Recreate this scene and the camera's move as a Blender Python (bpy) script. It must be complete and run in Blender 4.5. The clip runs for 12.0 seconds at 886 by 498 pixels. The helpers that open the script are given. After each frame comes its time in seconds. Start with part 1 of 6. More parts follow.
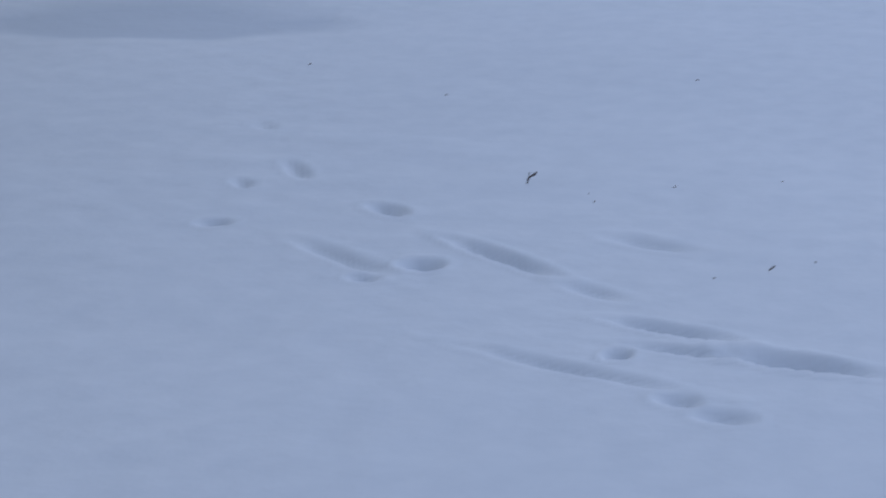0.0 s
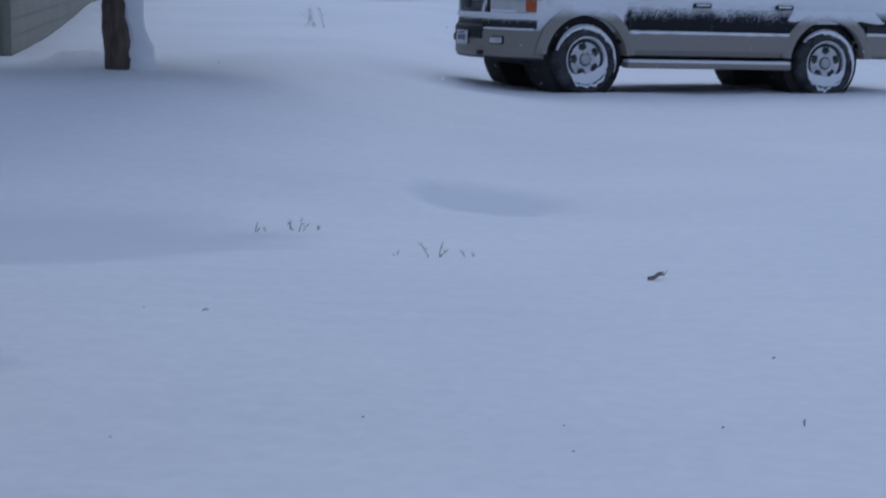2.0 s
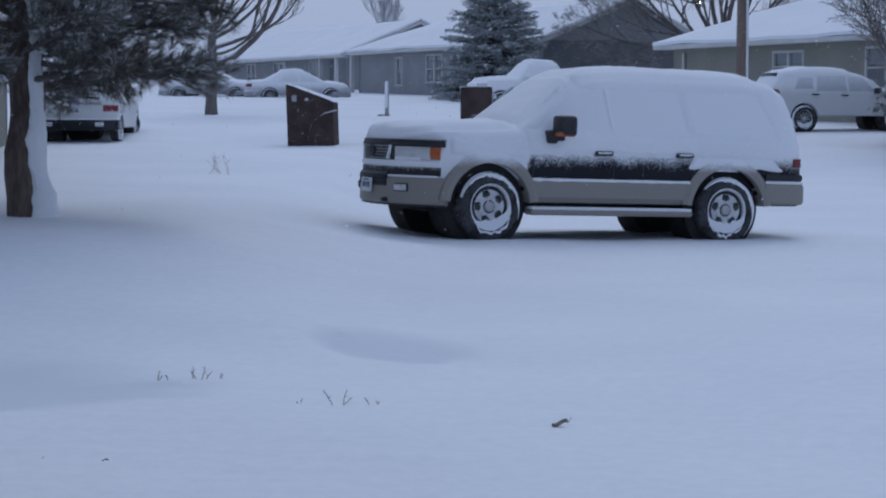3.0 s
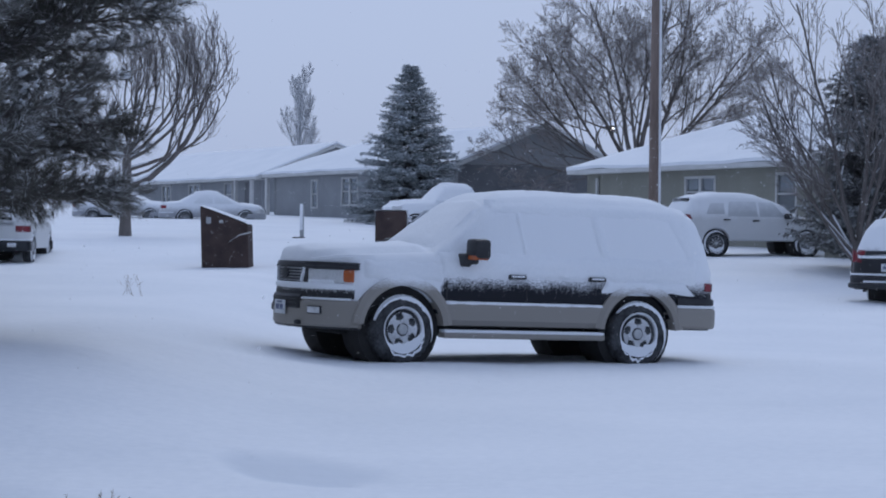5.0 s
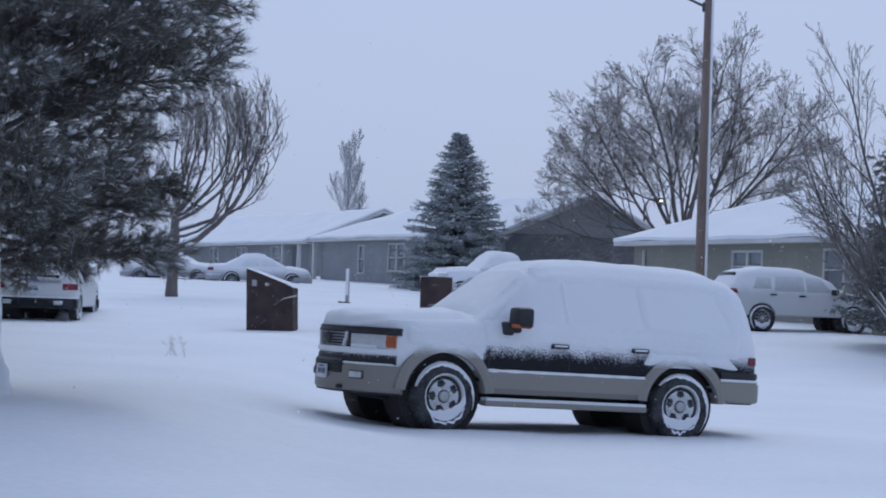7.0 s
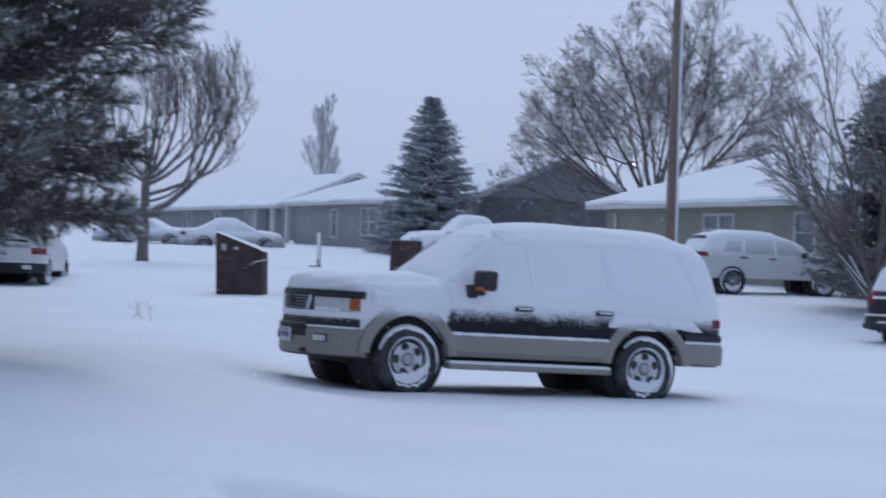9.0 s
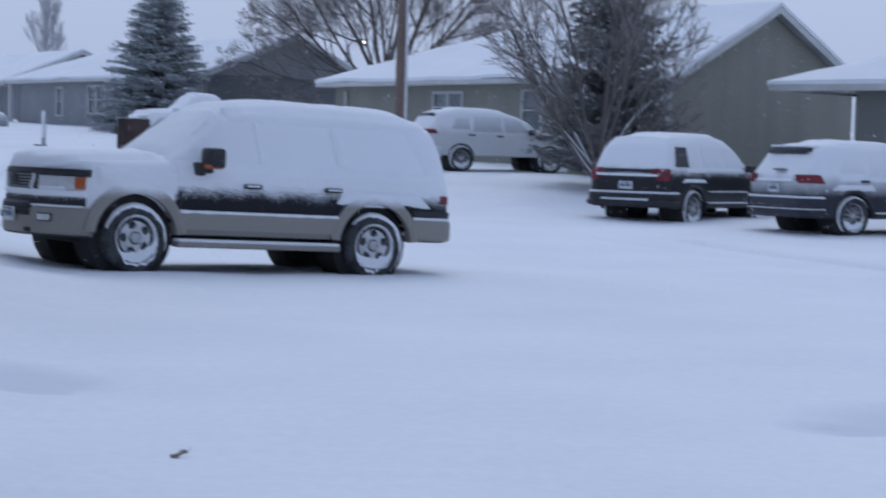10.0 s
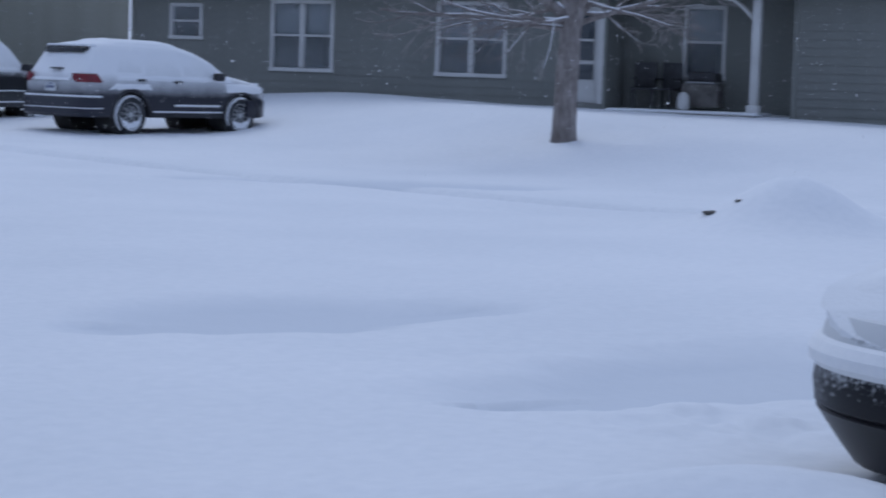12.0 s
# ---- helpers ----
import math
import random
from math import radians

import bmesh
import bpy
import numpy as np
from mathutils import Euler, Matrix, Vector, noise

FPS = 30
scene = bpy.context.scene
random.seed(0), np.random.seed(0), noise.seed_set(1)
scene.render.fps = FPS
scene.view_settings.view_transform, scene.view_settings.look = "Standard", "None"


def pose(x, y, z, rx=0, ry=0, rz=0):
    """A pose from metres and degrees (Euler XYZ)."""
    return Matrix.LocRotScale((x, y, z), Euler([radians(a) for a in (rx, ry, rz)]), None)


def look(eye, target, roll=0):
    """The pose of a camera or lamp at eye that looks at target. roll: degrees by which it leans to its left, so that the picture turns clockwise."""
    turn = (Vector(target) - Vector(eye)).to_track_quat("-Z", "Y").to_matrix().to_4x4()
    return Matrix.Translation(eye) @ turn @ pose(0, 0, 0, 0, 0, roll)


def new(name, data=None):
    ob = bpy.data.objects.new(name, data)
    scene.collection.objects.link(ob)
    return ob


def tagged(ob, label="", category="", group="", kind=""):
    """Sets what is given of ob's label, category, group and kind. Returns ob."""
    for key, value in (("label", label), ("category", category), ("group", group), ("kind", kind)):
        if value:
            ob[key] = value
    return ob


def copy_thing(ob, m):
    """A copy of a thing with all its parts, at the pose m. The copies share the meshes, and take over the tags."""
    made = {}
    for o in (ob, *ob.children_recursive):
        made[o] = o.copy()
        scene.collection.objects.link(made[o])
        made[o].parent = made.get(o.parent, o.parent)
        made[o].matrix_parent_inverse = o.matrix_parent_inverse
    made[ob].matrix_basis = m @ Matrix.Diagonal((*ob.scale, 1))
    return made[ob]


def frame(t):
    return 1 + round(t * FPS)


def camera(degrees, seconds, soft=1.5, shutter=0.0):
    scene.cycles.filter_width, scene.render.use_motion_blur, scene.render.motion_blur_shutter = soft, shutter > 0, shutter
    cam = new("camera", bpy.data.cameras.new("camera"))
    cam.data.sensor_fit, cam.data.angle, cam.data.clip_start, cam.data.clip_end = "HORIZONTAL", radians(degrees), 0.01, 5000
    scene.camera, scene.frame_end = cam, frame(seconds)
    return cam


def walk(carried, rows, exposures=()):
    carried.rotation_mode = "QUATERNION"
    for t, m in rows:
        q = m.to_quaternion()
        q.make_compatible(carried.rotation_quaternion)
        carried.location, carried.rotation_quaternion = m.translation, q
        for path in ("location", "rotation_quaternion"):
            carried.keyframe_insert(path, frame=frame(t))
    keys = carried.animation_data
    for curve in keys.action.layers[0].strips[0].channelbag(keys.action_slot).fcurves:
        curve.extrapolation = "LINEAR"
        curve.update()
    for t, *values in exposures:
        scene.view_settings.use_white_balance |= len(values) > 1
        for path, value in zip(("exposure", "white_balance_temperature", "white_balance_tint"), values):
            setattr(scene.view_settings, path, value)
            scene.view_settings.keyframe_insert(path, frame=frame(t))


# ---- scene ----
cam = camera(25.47, 12.0, soft=1.9, shutter=0.3)

# seconds, eye x, y, z, heading to the right of +y, tilt up, roll
ROWS = [
    (0, -0.039, -0.015, 1.456, -15.298, -17.723, -1.118),
    (0.5, -0.035, -0.005, 1.461, -11.999, -15.811, -0.727),
    (1, -0.041, -0.004, 1.476, -9.363, -13.549, -0.431),
    (1.5, -0.041, 0.011, 1.483, -7.148, -10.858, -0.196),
    (2, -0.031, -0.011, 1.492, -5.343, -8.240, 0.177),
    (2.5, -0.027, -0.003, 1.497, -3.831, -5.886, 0.258),
    (3, -0.024, -0.002, 1.498, -2.584, -3.964, 0.300),
    (5, -0.007, -0.008, 1.500, -0.130, -0.357, 0.653),
    (5.5, -0.001, -0.001, 1.502, 0.001, 0.725, 1.154),
    (6, 0.006, -0.005, 1.500, -0.040, 1.282, 1.579),
    (6.5, 0.014, -0.008, 1.486, -0.877, 1.742, 1.872),
    (7, 0.023, -0.009, 1.492, -1.539, 1.596, 2.018),
    (7.2, 0.020, -0.012, 1.482, -1.904, 1.584, 2.081),
    (8.8, 0.168, 0.032, 1.495, -1.937, 0.994, 2.099),
    (9, 0.157, 0.034, 1.482, -0.797, 0.576, 1.898),
    (9.5, 0.159, 0.034, 1.479, 2.899, -1.058, 1.760),
    (10, 0.184, 0.018, 1.468, 7.149, -2.730, 1.666),
    (10.5, 0.216, 0.007, 1.474, 12.222, -4.361, 1.760),
    (11, 0.272, 0.034, 1.465, 17.815, -5.266, 1.971),
    (11.5, 0.257, 0.018, 1.475, 22.931, -5.307, 2.003),
    (12, 0.281, 0.012, 1.480, 27.948, -5.045, 1.878),
]


def row_pose(x, y, z, az, up, roll):
    a, u = radians(az), radians(up)
    way = Vector((math.sin(a) * math.cos(u), math.cos(a) * math.cos(u), math.sin(u)))
    eye = Vector((x, y, z))
    return look(eye, eye + way, roll)


walk(cam, [(r[0], row_pose(*r[1:])) for r in ROWS],
     exposures=[(0, -0.26, 6050, 10), (1, -0.41, 6080, 10), (1.5, -0.37, 6100, 10), (2.5, -0.30, 6150, 10), (3.2, -0.15, 6380, 10), (5, 0.04, 6450, 10), (7, 0.10, 6500, 10), (9.5, 0.13, 6500, 10), (10.5, -0.01, 6350, 10), (12, -0.06, 6300, 10)])

# ---- world and light: an even, snow-laden overcast sky at dusk-blue white balance
world = bpy.data.worlds.new("overcast_sky")
scene.world = world
world.use_nodes = True
wt_ = world.node_tree
for n in list(wt_.nodes):
    wt_.nodes.remove(n)
w_out = wt_.nodes.new("ShaderNodeOutputWorld")
w_sky = wt_.nodes.new("ShaderNodeTexSky")
w_sky.sky_type, w_sky.sun_disc = "NISHITA", False
w_sky.sun_elevation, w_sky.sun_rotation = radians(50), radians(8)
w_sky.dust_density = 4.0
w_a = wt_.nodes.new("ShaderNodeBackground")
w_a.inputs["Strength"].default_value = 0.10
w_b = wt_.nodes.new("ShaderNodeBackground")
w_b.inputs["Color"].default_value = (0.388, 0.488, 0.728, 1)
w_b.inputs["Strength"].default_value = 1.0
w_mix = wt_.nodes.new("ShaderNodeMixShader")
w_mix.inputs[0].default_value = 0.88
wt_.links.new(w_sky.outputs[0], w_a.inputs["Color"])
wt_.links.new(w_a.outputs[0], w_mix.inputs[1])
wt_.links.new(w_b.outputs[0], w_mix.inputs[2])
wt_.links.new(w_mix.outputs[0], w_out.inputs[0])

sun_data = bpy.data.lights.new("sun", "SUN")
sun_data.energy, sun_data.angle, sun_data.color = 0.62, radians(32), (0.82, 0.9, 1.0)
sun_ob = new("sun", sun_data)
sun_ob.matrix_world = look((0, 0, 60), (-3, -22, 34))

# ---- materials


def mat(name, c1, c2, scale=8.0, rough=0.7, metal=0.0, bump=0.1, fine=60.0, stretch=(1, 1, 1), spec=0.3, big=0.5):
    """A surface that varies between two colours at two scales, with fine relief."""
    m = bpy.data.materials.new(name)
    m.use_nodes = True
    nt = m.node_tree
    b = nt.nodes["Principled BSDF"]
    b.inputs["Roughness"].default_value, b.inputs["Metallic"].default_value = rough, metal
    b.inputs["Specular IOR Level"].default_value = spec
    tc = nt.nodes.new("ShaderNodeTexCoord")
    mp = nt.nodes.new("ShaderNodeMapping")
    mp.inputs["Scale"].default_value = stretch
    nt.links.new(tc.outputs["Object"], mp.inputs[0])
    n1 = nt.nodes.new("ShaderNodeTexNoise")
    n1.inputs["Scale"].default_value, n1.inputs["Detail"].default_value = scale * big, 4
    n2 = nt.nodes.new("ShaderNodeTexNoise")
    n2.inputs["Scale"].default_value, n2.inputs["Detail"].default_value = fine, 3
    for n in (n1, n2):
        nt.links.new(mp.outputs[0], n.inputs["Vector"])
    mx = nt.nodes.new("ShaderNodeMix")
    mx.data_type = "FLOAT"
    mx.inputs[0].default_value = 0.4
    nt.links.new(n1.outputs[0], mx.inputs[2])
    nt.links.new(n2.outputs[0], mx.inputs[3])
    rp = nt.nodes.new("ShaderNodeValToRGB")
    rp.color_ramp.elements[0].position, rp.color_ramp.elements[1].position = 0.35, 0.68
    rp.color_ramp.elements[0].color, rp.color_ramp.elements[1].color = (*c1, 1), (*c2, 1)
    nt.links.new(mx.outputs[0], rp.inputs[0])
    nt.links.new(rp.outputs[0], b.inputs["Base Color"])
    bp = nt.nodes.new("ShaderNodeBump")
    bp.inputs["Strength"].default_value, bp.inputs["Distance"].default_value = bump, 0.02
    nt.links.new(mx.outputs[0], bp.inputs["Height"])
    nt.links.new(bp.outputs[0], b.inputs["Normal"])
    return m


def snowed(name, base, line, soft=0.12, amp=0.25, rough=0.35, spec=0.4, metal=0.0, scale=5.0, cover=0.0, fleck=0.18, ahead=None):
    """Paint plastered with wind-blown snow above a ragged height, with flecks below it."""
    m = bpy.data.materials.new(name)
    m.use_nodes = True
    nt = m.node_tree
    b = nt.nodes["Principled BSDF"]
    tc = nt.nodes.new("ShaderNodeTexCoord")
    sep = nt.nodes.new("ShaderNodeSeparateXYZ")
    nt.links.new(tc.outputs["Object"], sep.inputs[0])

    def math_node(op, a, c):
        n = nt.nodes.new("ShaderNodeMath")
        n.operation = op
        for k, v in enumerate((a, c)):
            if isinstance(v, (int, float)):
                n.inputs[k].default_value = v
            else:
                nt.links.new(v, n.inputs[k])
        return n.outputs[0]

    def noise_node(s, d):
        n = nt.nodes.new("ShaderNodeTexNoise")
        n.inputs["Scale"].default_value, n.inputs["Detail"].default_value = s, d
        nt.links.new(tc.outputs["Object"], n.inputs["Vector"])
        return n.outputs[0]
    big, fine = noise_node(scale, 3), noise_node(58, 4)
    rag = math_node("ADD", math_node("MULTIPLY", math_node("SUBTRACT", big, 0.5), amp), math_node("MULTIPLY", math_node("SUBTRACT", fine, 0.5), fleck * 2.2))
    h = math_node("ADD", math_node("SUBTRACT", sep.outputs[2], line), rag)
    if ahead:   # deeper cover forward of this point along the car
        c = nt.nodes.new("ShaderNodeClamp")
        nt.links.new(math_node("DIVIDE", math_node("SUBTRACT", sep.outputs[0], ahead[0]), 0.12), c.inputs[0])
        h = math_node("ADD", h, math_node("MULTIPLY", c.outputs[0], ahead[1]))
    fac = math_node("ADD", math_node("DIVIDE", h, soft), 0.5 + cover)
    n = nt.nodes.new("ShaderNodeClamp")
    nt.links.new(fac, n.inputs[0])
    mx = nt.nodes.new("ShaderNodeMix")
    mx.data_type = "RGBA"
    nt.links.new(n.outputs[0], mx.inputs[0])
    mx.inputs[6].default_value, mx.inputs[7].default_value = (*base, 1), (0.80, 0.82, 0.85, 1)
    nt.links.new(mx.outputs[2], b.inputs["Base Color"])
    mr = nt.nodes.new("ShaderNodeMix")
    mr.data_type = "FLOAT"
    mr.inputs[2].default_value, mr.inputs[3].default_value = rough, 0.9
    nt.links.new(n.outputs[0], mr.inputs[0])
    nt.links.new(mr.outputs[0], b.inputs["Roughness"])
    b.inputs["Metallic"].default_value, b.inputs["Specular IOR Level"].default_value = metal, spec
    bp = nt.nodes.new("ShaderNodeBump")
    bp.inputs["Strength"].default_value, bp.inputs["Distance"].default_value = 0.22, 0.015
    nt.links.new(math_node("MULTIPLY", n.outputs[0], math_node("ADD", fine, big)), bp.inputs["Height"])
    nt.links.new(bp.outputs[0], b.inputs["Normal"])
    return m


SNOW = mat("snow", (0.76, 0.785, 0.82), (0.84, 0.855, 0.88), scale=1.2, rough=0.92, bump=0.35, fine=35, spec=0.15)
SNOW_GROUND = mat("snow_ground", (0.75, 0.775, 0.81), (0.84, 0.855, 0.88), scale=0.7, rough=0.95, bump=0.45, fine=11, spec=0.1)
# tints the hollows grey, both as packed snow and as painted shade
def hollow_tint(m):
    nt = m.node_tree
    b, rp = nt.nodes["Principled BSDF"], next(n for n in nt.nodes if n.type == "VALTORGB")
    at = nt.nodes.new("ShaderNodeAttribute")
    at.attribute_name = "patchy"
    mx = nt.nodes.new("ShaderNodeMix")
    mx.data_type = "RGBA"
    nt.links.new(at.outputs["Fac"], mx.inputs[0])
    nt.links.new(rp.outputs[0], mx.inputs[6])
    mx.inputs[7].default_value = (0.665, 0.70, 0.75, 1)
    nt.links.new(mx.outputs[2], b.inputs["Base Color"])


hollow_tint(SNOW_GROUND)
FLAKE = bpy.data.materials.new("thin_snowflake")   # lets half of the light through
FLAKE.use_nodes = True
fl_nt = FLAKE.node_tree
fl_a, fl_b, fl_m = fl_nt.nodes["Principled BSDF"], fl_nt.nodes.new("ShaderNodeBsdfTranslucent"), fl_nt.nodes.new("ShaderNodeMixShader")
fl_a.inputs["Base Color"].default_value, fl_a.inputs["Roughness"].default_value = (0.9, 0.9, 0.92, 1), 0.9
fl_b.inputs["Color"].default_value = (0.92, 0.93, 0.95, 1)
fl_nt.links.new(fl_a.outputs[0], fl_m.inputs[1])
fl_nt.links.new(fl_b.outputs[0], fl_m.inputs[2])
fl_nt.links.new(fl_m.outputs[0], fl_nt.nodes["Material Output"].inputs[0])
RUBBER_SNOW = mat("snow_caked_rubber", (0.012, 0.012, 0.014), (0.10, 0.104, 0.11), scale=14, rough=0.9, bump=0.6, fine=46)
ALLOY = mat("alloy_wheel", (0.24, 0.24, 0.25), (0.44, 0.45, 0.46), scale=10, rough=0.45, metal=0.4, bump=0.1)
HUB_GREY = mat("frosted_hub", (0.36, 0.37, 0.38), (0.56, 0.57, 0.58), scale=10, rough=0.6, metal=0.2, bump=0.1)
FROSTED_ALLOY = mat("snow_frosted_alloy", (0.42, 0.43, 0.445), (0.76, 0.77, 0.79), scale=9, rough=0.7, metal=0.1, bump=0.4, fine=40)
GREY_ALLOY = mat("slushy_grey_alloy", (0.20, 0.205, 0.215), (0.5, 0.51, 0.52), scale=9, rough=0.6, metal=0.2, bump=0.4, fine=30)
BLACK = mat("black_plastic", (0.018, 0.018, 0.021), (0.05, 0.051, 0.056), rough=0.5, bump=0.1)
UNDER = mat("underbody", (0.02, 0.02, 0.021), (0.045, 0.044, 0.044), rough=0.9)
GLASS_DARK = mat("dark_glass", (0.01, 0.012, 0.015), (0.03, 0.034, 0.04), rough=0.12, bump=0.02, spec=0.5)
AMBER = mat("amber_lens", (0.34, 0.075, 0.018), (0.52, 0.13, 0.03), rough=0.25, bump=0.05, spec=0.5)
RED = mat("red_lens", (0.11, 0.010, 0.016), (0.25, 0.024, 0.038), rough=0.25, bump=0.05, spec=0.5)
LAMP_CLEAR = mat("clear_lens", (0.42, 0.43, 0.44), (0.7, 0.71, 0.72), rough=0.2, bump=0.05, spec=0.5)
SNOWY_CHROME = mat("snow_dusted_chrome", (0.22, 0.225, 0.235), (0.62, 0.63, 0.65), scale=12, rough=0.6, metal=0.3, bump=0.3, fine=50)
CHROME = mat("chrome", (0.5, 0.5, 0.52), (0.75, 0.76, 0.78), rough=0.25, metal=0.9, bump=0.05)
PLATE = mat("plate_face", (0.5, 0.53, 0.56), (0.66, 0.68, 0.7), rough=0.5)
INK = mat("plate_mark", (0.1, 0.12, 0.2), (0.15, 0.17, 0.26), rough=0.6)
BARK = mat("bark", (0.055, 0.042, 0.036), (0.17, 0.13, 0.11), scale=10, rough=0.95, bump=1.0, fine=30, stretch=(1, 1, 0.25))
BARK_GREY = mat("grey_bark", (0.10, 0.088, 0.082), (0.2, 0.18, 0.17), scale=9, rough=0.95, bump=0.8, stretch=(1, 1, 0.3))
BARK_FLECKED = mat("snow_flecked_bark", (0.13, 0.11, 0.10), (0.34, 0.31, 0.30), scale=14, rough=0.95, bump=1.0, fine=24, stretch=(1, 1, 0.35))
# both twig colours are lightened to stand in for distance haze
TWIG = mat("hazed_twig", (0.18, 0.16, 0.155), (0.40, 0.375, 0.365), scale=3, rough=0.95, bump=0.3)
HAZE_TWIG = mat("haze_pale_twig", (0.36, 0.37, 0.39), (0.56, 0.57, 0.59), scale=3, rough=0.95, bump=0.3)
NEEDLE = mat("frosted_pine_needle", (0.078, 0.075, 0.064), (0.19, 0.178, 0.158), scale=6, rough=0.8, bump=0.1)
NEEDLE_SNOW = mat("snowy_pine_needle", (0.38, 0.39, 0.40), (0.66, 0.67, 0.69), scale=6, rough=0.9, bump=0.1)
JUNIPER = mat("frosted_juniper_needle", (0.10, 0.10, 0.10), (0.22, 0.215, 0.21), scale=5, rough=0.85, bump=0.2)
# spruce colours are raised to imitate haze, besides the snow on the needles
SPRUCE = mat("hazed_blue_spruce_needle", (0.17, 0.195, 0.20), (0.31, 0.34, 0.35), scale=5, rough=0.85, bump=0.2)
SPRUCE_SNOW = mat("snowy_hazed_spruce_needle", (0.36, 0.39, 0.41), (0.6, 0.63, 0.65), scale=5, rough=0.9, bump=0.2)
RUST = mat("rusty_brown_steel", (0.04, 0.028, 0.027), (0.085, 0.058, 0.052), scale=6, rough=0.85, bump=0.4)
POLE = mat("weathered_pole_wood", (0.16, 0.12, 0.10), (0.28, 0.22, 0.19), scale=9, rough=0.9, bump=0.5, stretch=(1, 1, 0.08))
SIDING_GREEN = mat("grey_green_siding", (0.165, 0.172, 0.16), (0.21, 0.216, 0.20), scale=2, rough=0.8, bump=0.15, fine=30)
SIDING_TAN = mat("olive_tan_siding", (0.225, 0.225, 0.19), (0.29, 0.285, 0.245), scale=2, rough=0.8, bump=0.15, fine=30)
SIDING_GREY = mat("grey_siding", (0.24, 0.25, 0.26), (0.30, 0.31, 0.32), scale=2, rough=0.8, bump=0.15, fine=30)
SIDING_DARK = mat("dark_gable_siding", (0.13, 0.135, 0.145), (0.18, 0.185, 0.195), scale=2, rough=0.8, bump=0.15, fine=30)
TRIM = mat("white_trim", (0.46, 0.46, 0.45), (0.6, 0.6, 0.59), scale=3, rough=0.6, bump=0.1)
FASCIA = mat("weathered_fascia", (0.3, 0.31, 0.32), (0.45, 0.46, 0.47), scale=3, rough=0.7)
CONCRETE = mat("concrete_footing", (0.2, 0.195, 0.19), (0.32, 0.315, 0.3), scale=4, rough=0.9, bump=0.4)
PANE = mat("window_glass", (0.035, 0.042, 0.05), (0.07, 0.08, 0.09), scale=1, rough=0.08, bump=0.01, spec=0.5)
BLIND = mat("window_blind", (0.30, 0.31, 0.32), (0.42, 0.43, 0.44), scale=3, rough=0.7)
LEAF = mat("dead_leaf", (0.26, 0.22, 0.19), (0.5, 0.46, 0.42), scale=20, rough=0.8, bump=0.4)
STRAW = mat("dry_stalk", (0.22, 0.17, 0.12), (0.38, 0.31, 0.24), scale=10, rough=0.9)
STONE = mat("dark_stone", (0.07, 0.065, 0.06), (0.18, 0.17, 0.16), scale=8, rough=0.9, bump=0.5)

# ---- mesh helpers


def part(name, bm, material, parent=None, label="", smooth=35.0):
    me = bpy.data.meshes.new(name)
    if smooth:
        lim = radians(smooth)
        for f_ in bm.faces:
            f_.smooth = True
        for e_ in bm.edges:
            if len(e_.link_faces) == 2 and e_.calc_face_angle(0) > lim:
                e_.smooth = False
    bm.to_mesh(me)
    bm.free()
    for mm in (material if isinstance(material, (list, tuple)) else [material]):
        me.materials.append(mm)
    ob = new(name, me)
    if parent is not None:
        ob.parent = parent
    if label:
        tagged(ob, label)
    return ob


def thing(name, m, label, category, group="", kind=""):
    ob = new(name)
    ob.empty_display_size = 0.2
    ob.matrix_world = m
    return tagged(ob, label, category, group, kind)


def add_box(bm, x0, x1, y0, y1, z0, z1, bevel=0.0):
    vs = bmesh.ops.create_cube(bm, size=1)["verts"]
    for v in vs:
        v.co = Vector(((x0 + x1) / 2 + v.co.x * (x1 - x0), (y0 + y1) / 2 + v.co.y * (y1 - y0), (z0 + z1) / 2 + v.co.z * (z1 - z0)))
    if bevel:
        es = list({e for v in vs for e in v.link_edges})
        bmesh.ops.bevel(bm, geom=es, offset=bevel, segments=2, affect="EDGES", profile=0.5)
    return bm


def box(x0, x1, y0, y1, z0, z1, bevel=0.0):
    return add_box(bmesh.new(), x0, x1, y0, y1, z0, z1, bevel)


def add_tube(bm, pts, radii, sides=6, cap=True):
    rings = []
    n = len(pts)
    for i, p in enumerate(pts):
        d = (Vector(pts[min(i + 1, n - 1)]) - Vector(pts[max(i - 1, 0)])).normalized()
        a = d.orthogonal().normalized()
        b = d.cross(a)
        rings.append([bm.verts.new(Vector(p) + (a * math.cos(6.2832 * k / sides) + b * math.sin(6.2832 * k / sides)) * radii[i]) for k in range(sides)])
    for r0, r1 in zip(rings, rings[1:]):
        # match rings by nearest start to avoid twisting
        off = min(range(sides), key=lambda k: (r1[k].co - r0[0].co).length)
        for k in range(sides):
            bm.faces.new((r0[k], r0[(k + 1) % sides], r1[(k + 1 + off) % sides], r1[(k + off) % sides]))
    if cap:
        bm.faces.new(rings[-1])
        bm.faces.new(rings[0][::-1])


def lathe(profile, sides=32, axis="y"):
    """Turns (radius, along) points round an axis."""
    bm = bmesh.new()
    rings = []
    for r, a in profile:
        ring = []
        for k in range(sides):
            c, s = math.cos(6.28318 * k / sides) * r, math.sin(6.28318 * k / sides) * r
            ring.append(bm.verts.new((c, a, s) if axis == "y" else (c, s, a)))
        rings.append(ring)
    for r0, r1 in zip(rings, rings[1:]):
        for k in range(sides):
            bm.faces.new((r0[k], r0[(k + 1) % sides], r1[(k + 1) % sides], r1[k]))
    bm.faces.new(rings[0][::-1])
    bm.faces.new(rings[-1])
    bmesh.ops.recalc_face_normals(bm, faces=bm.faces)
    return bm


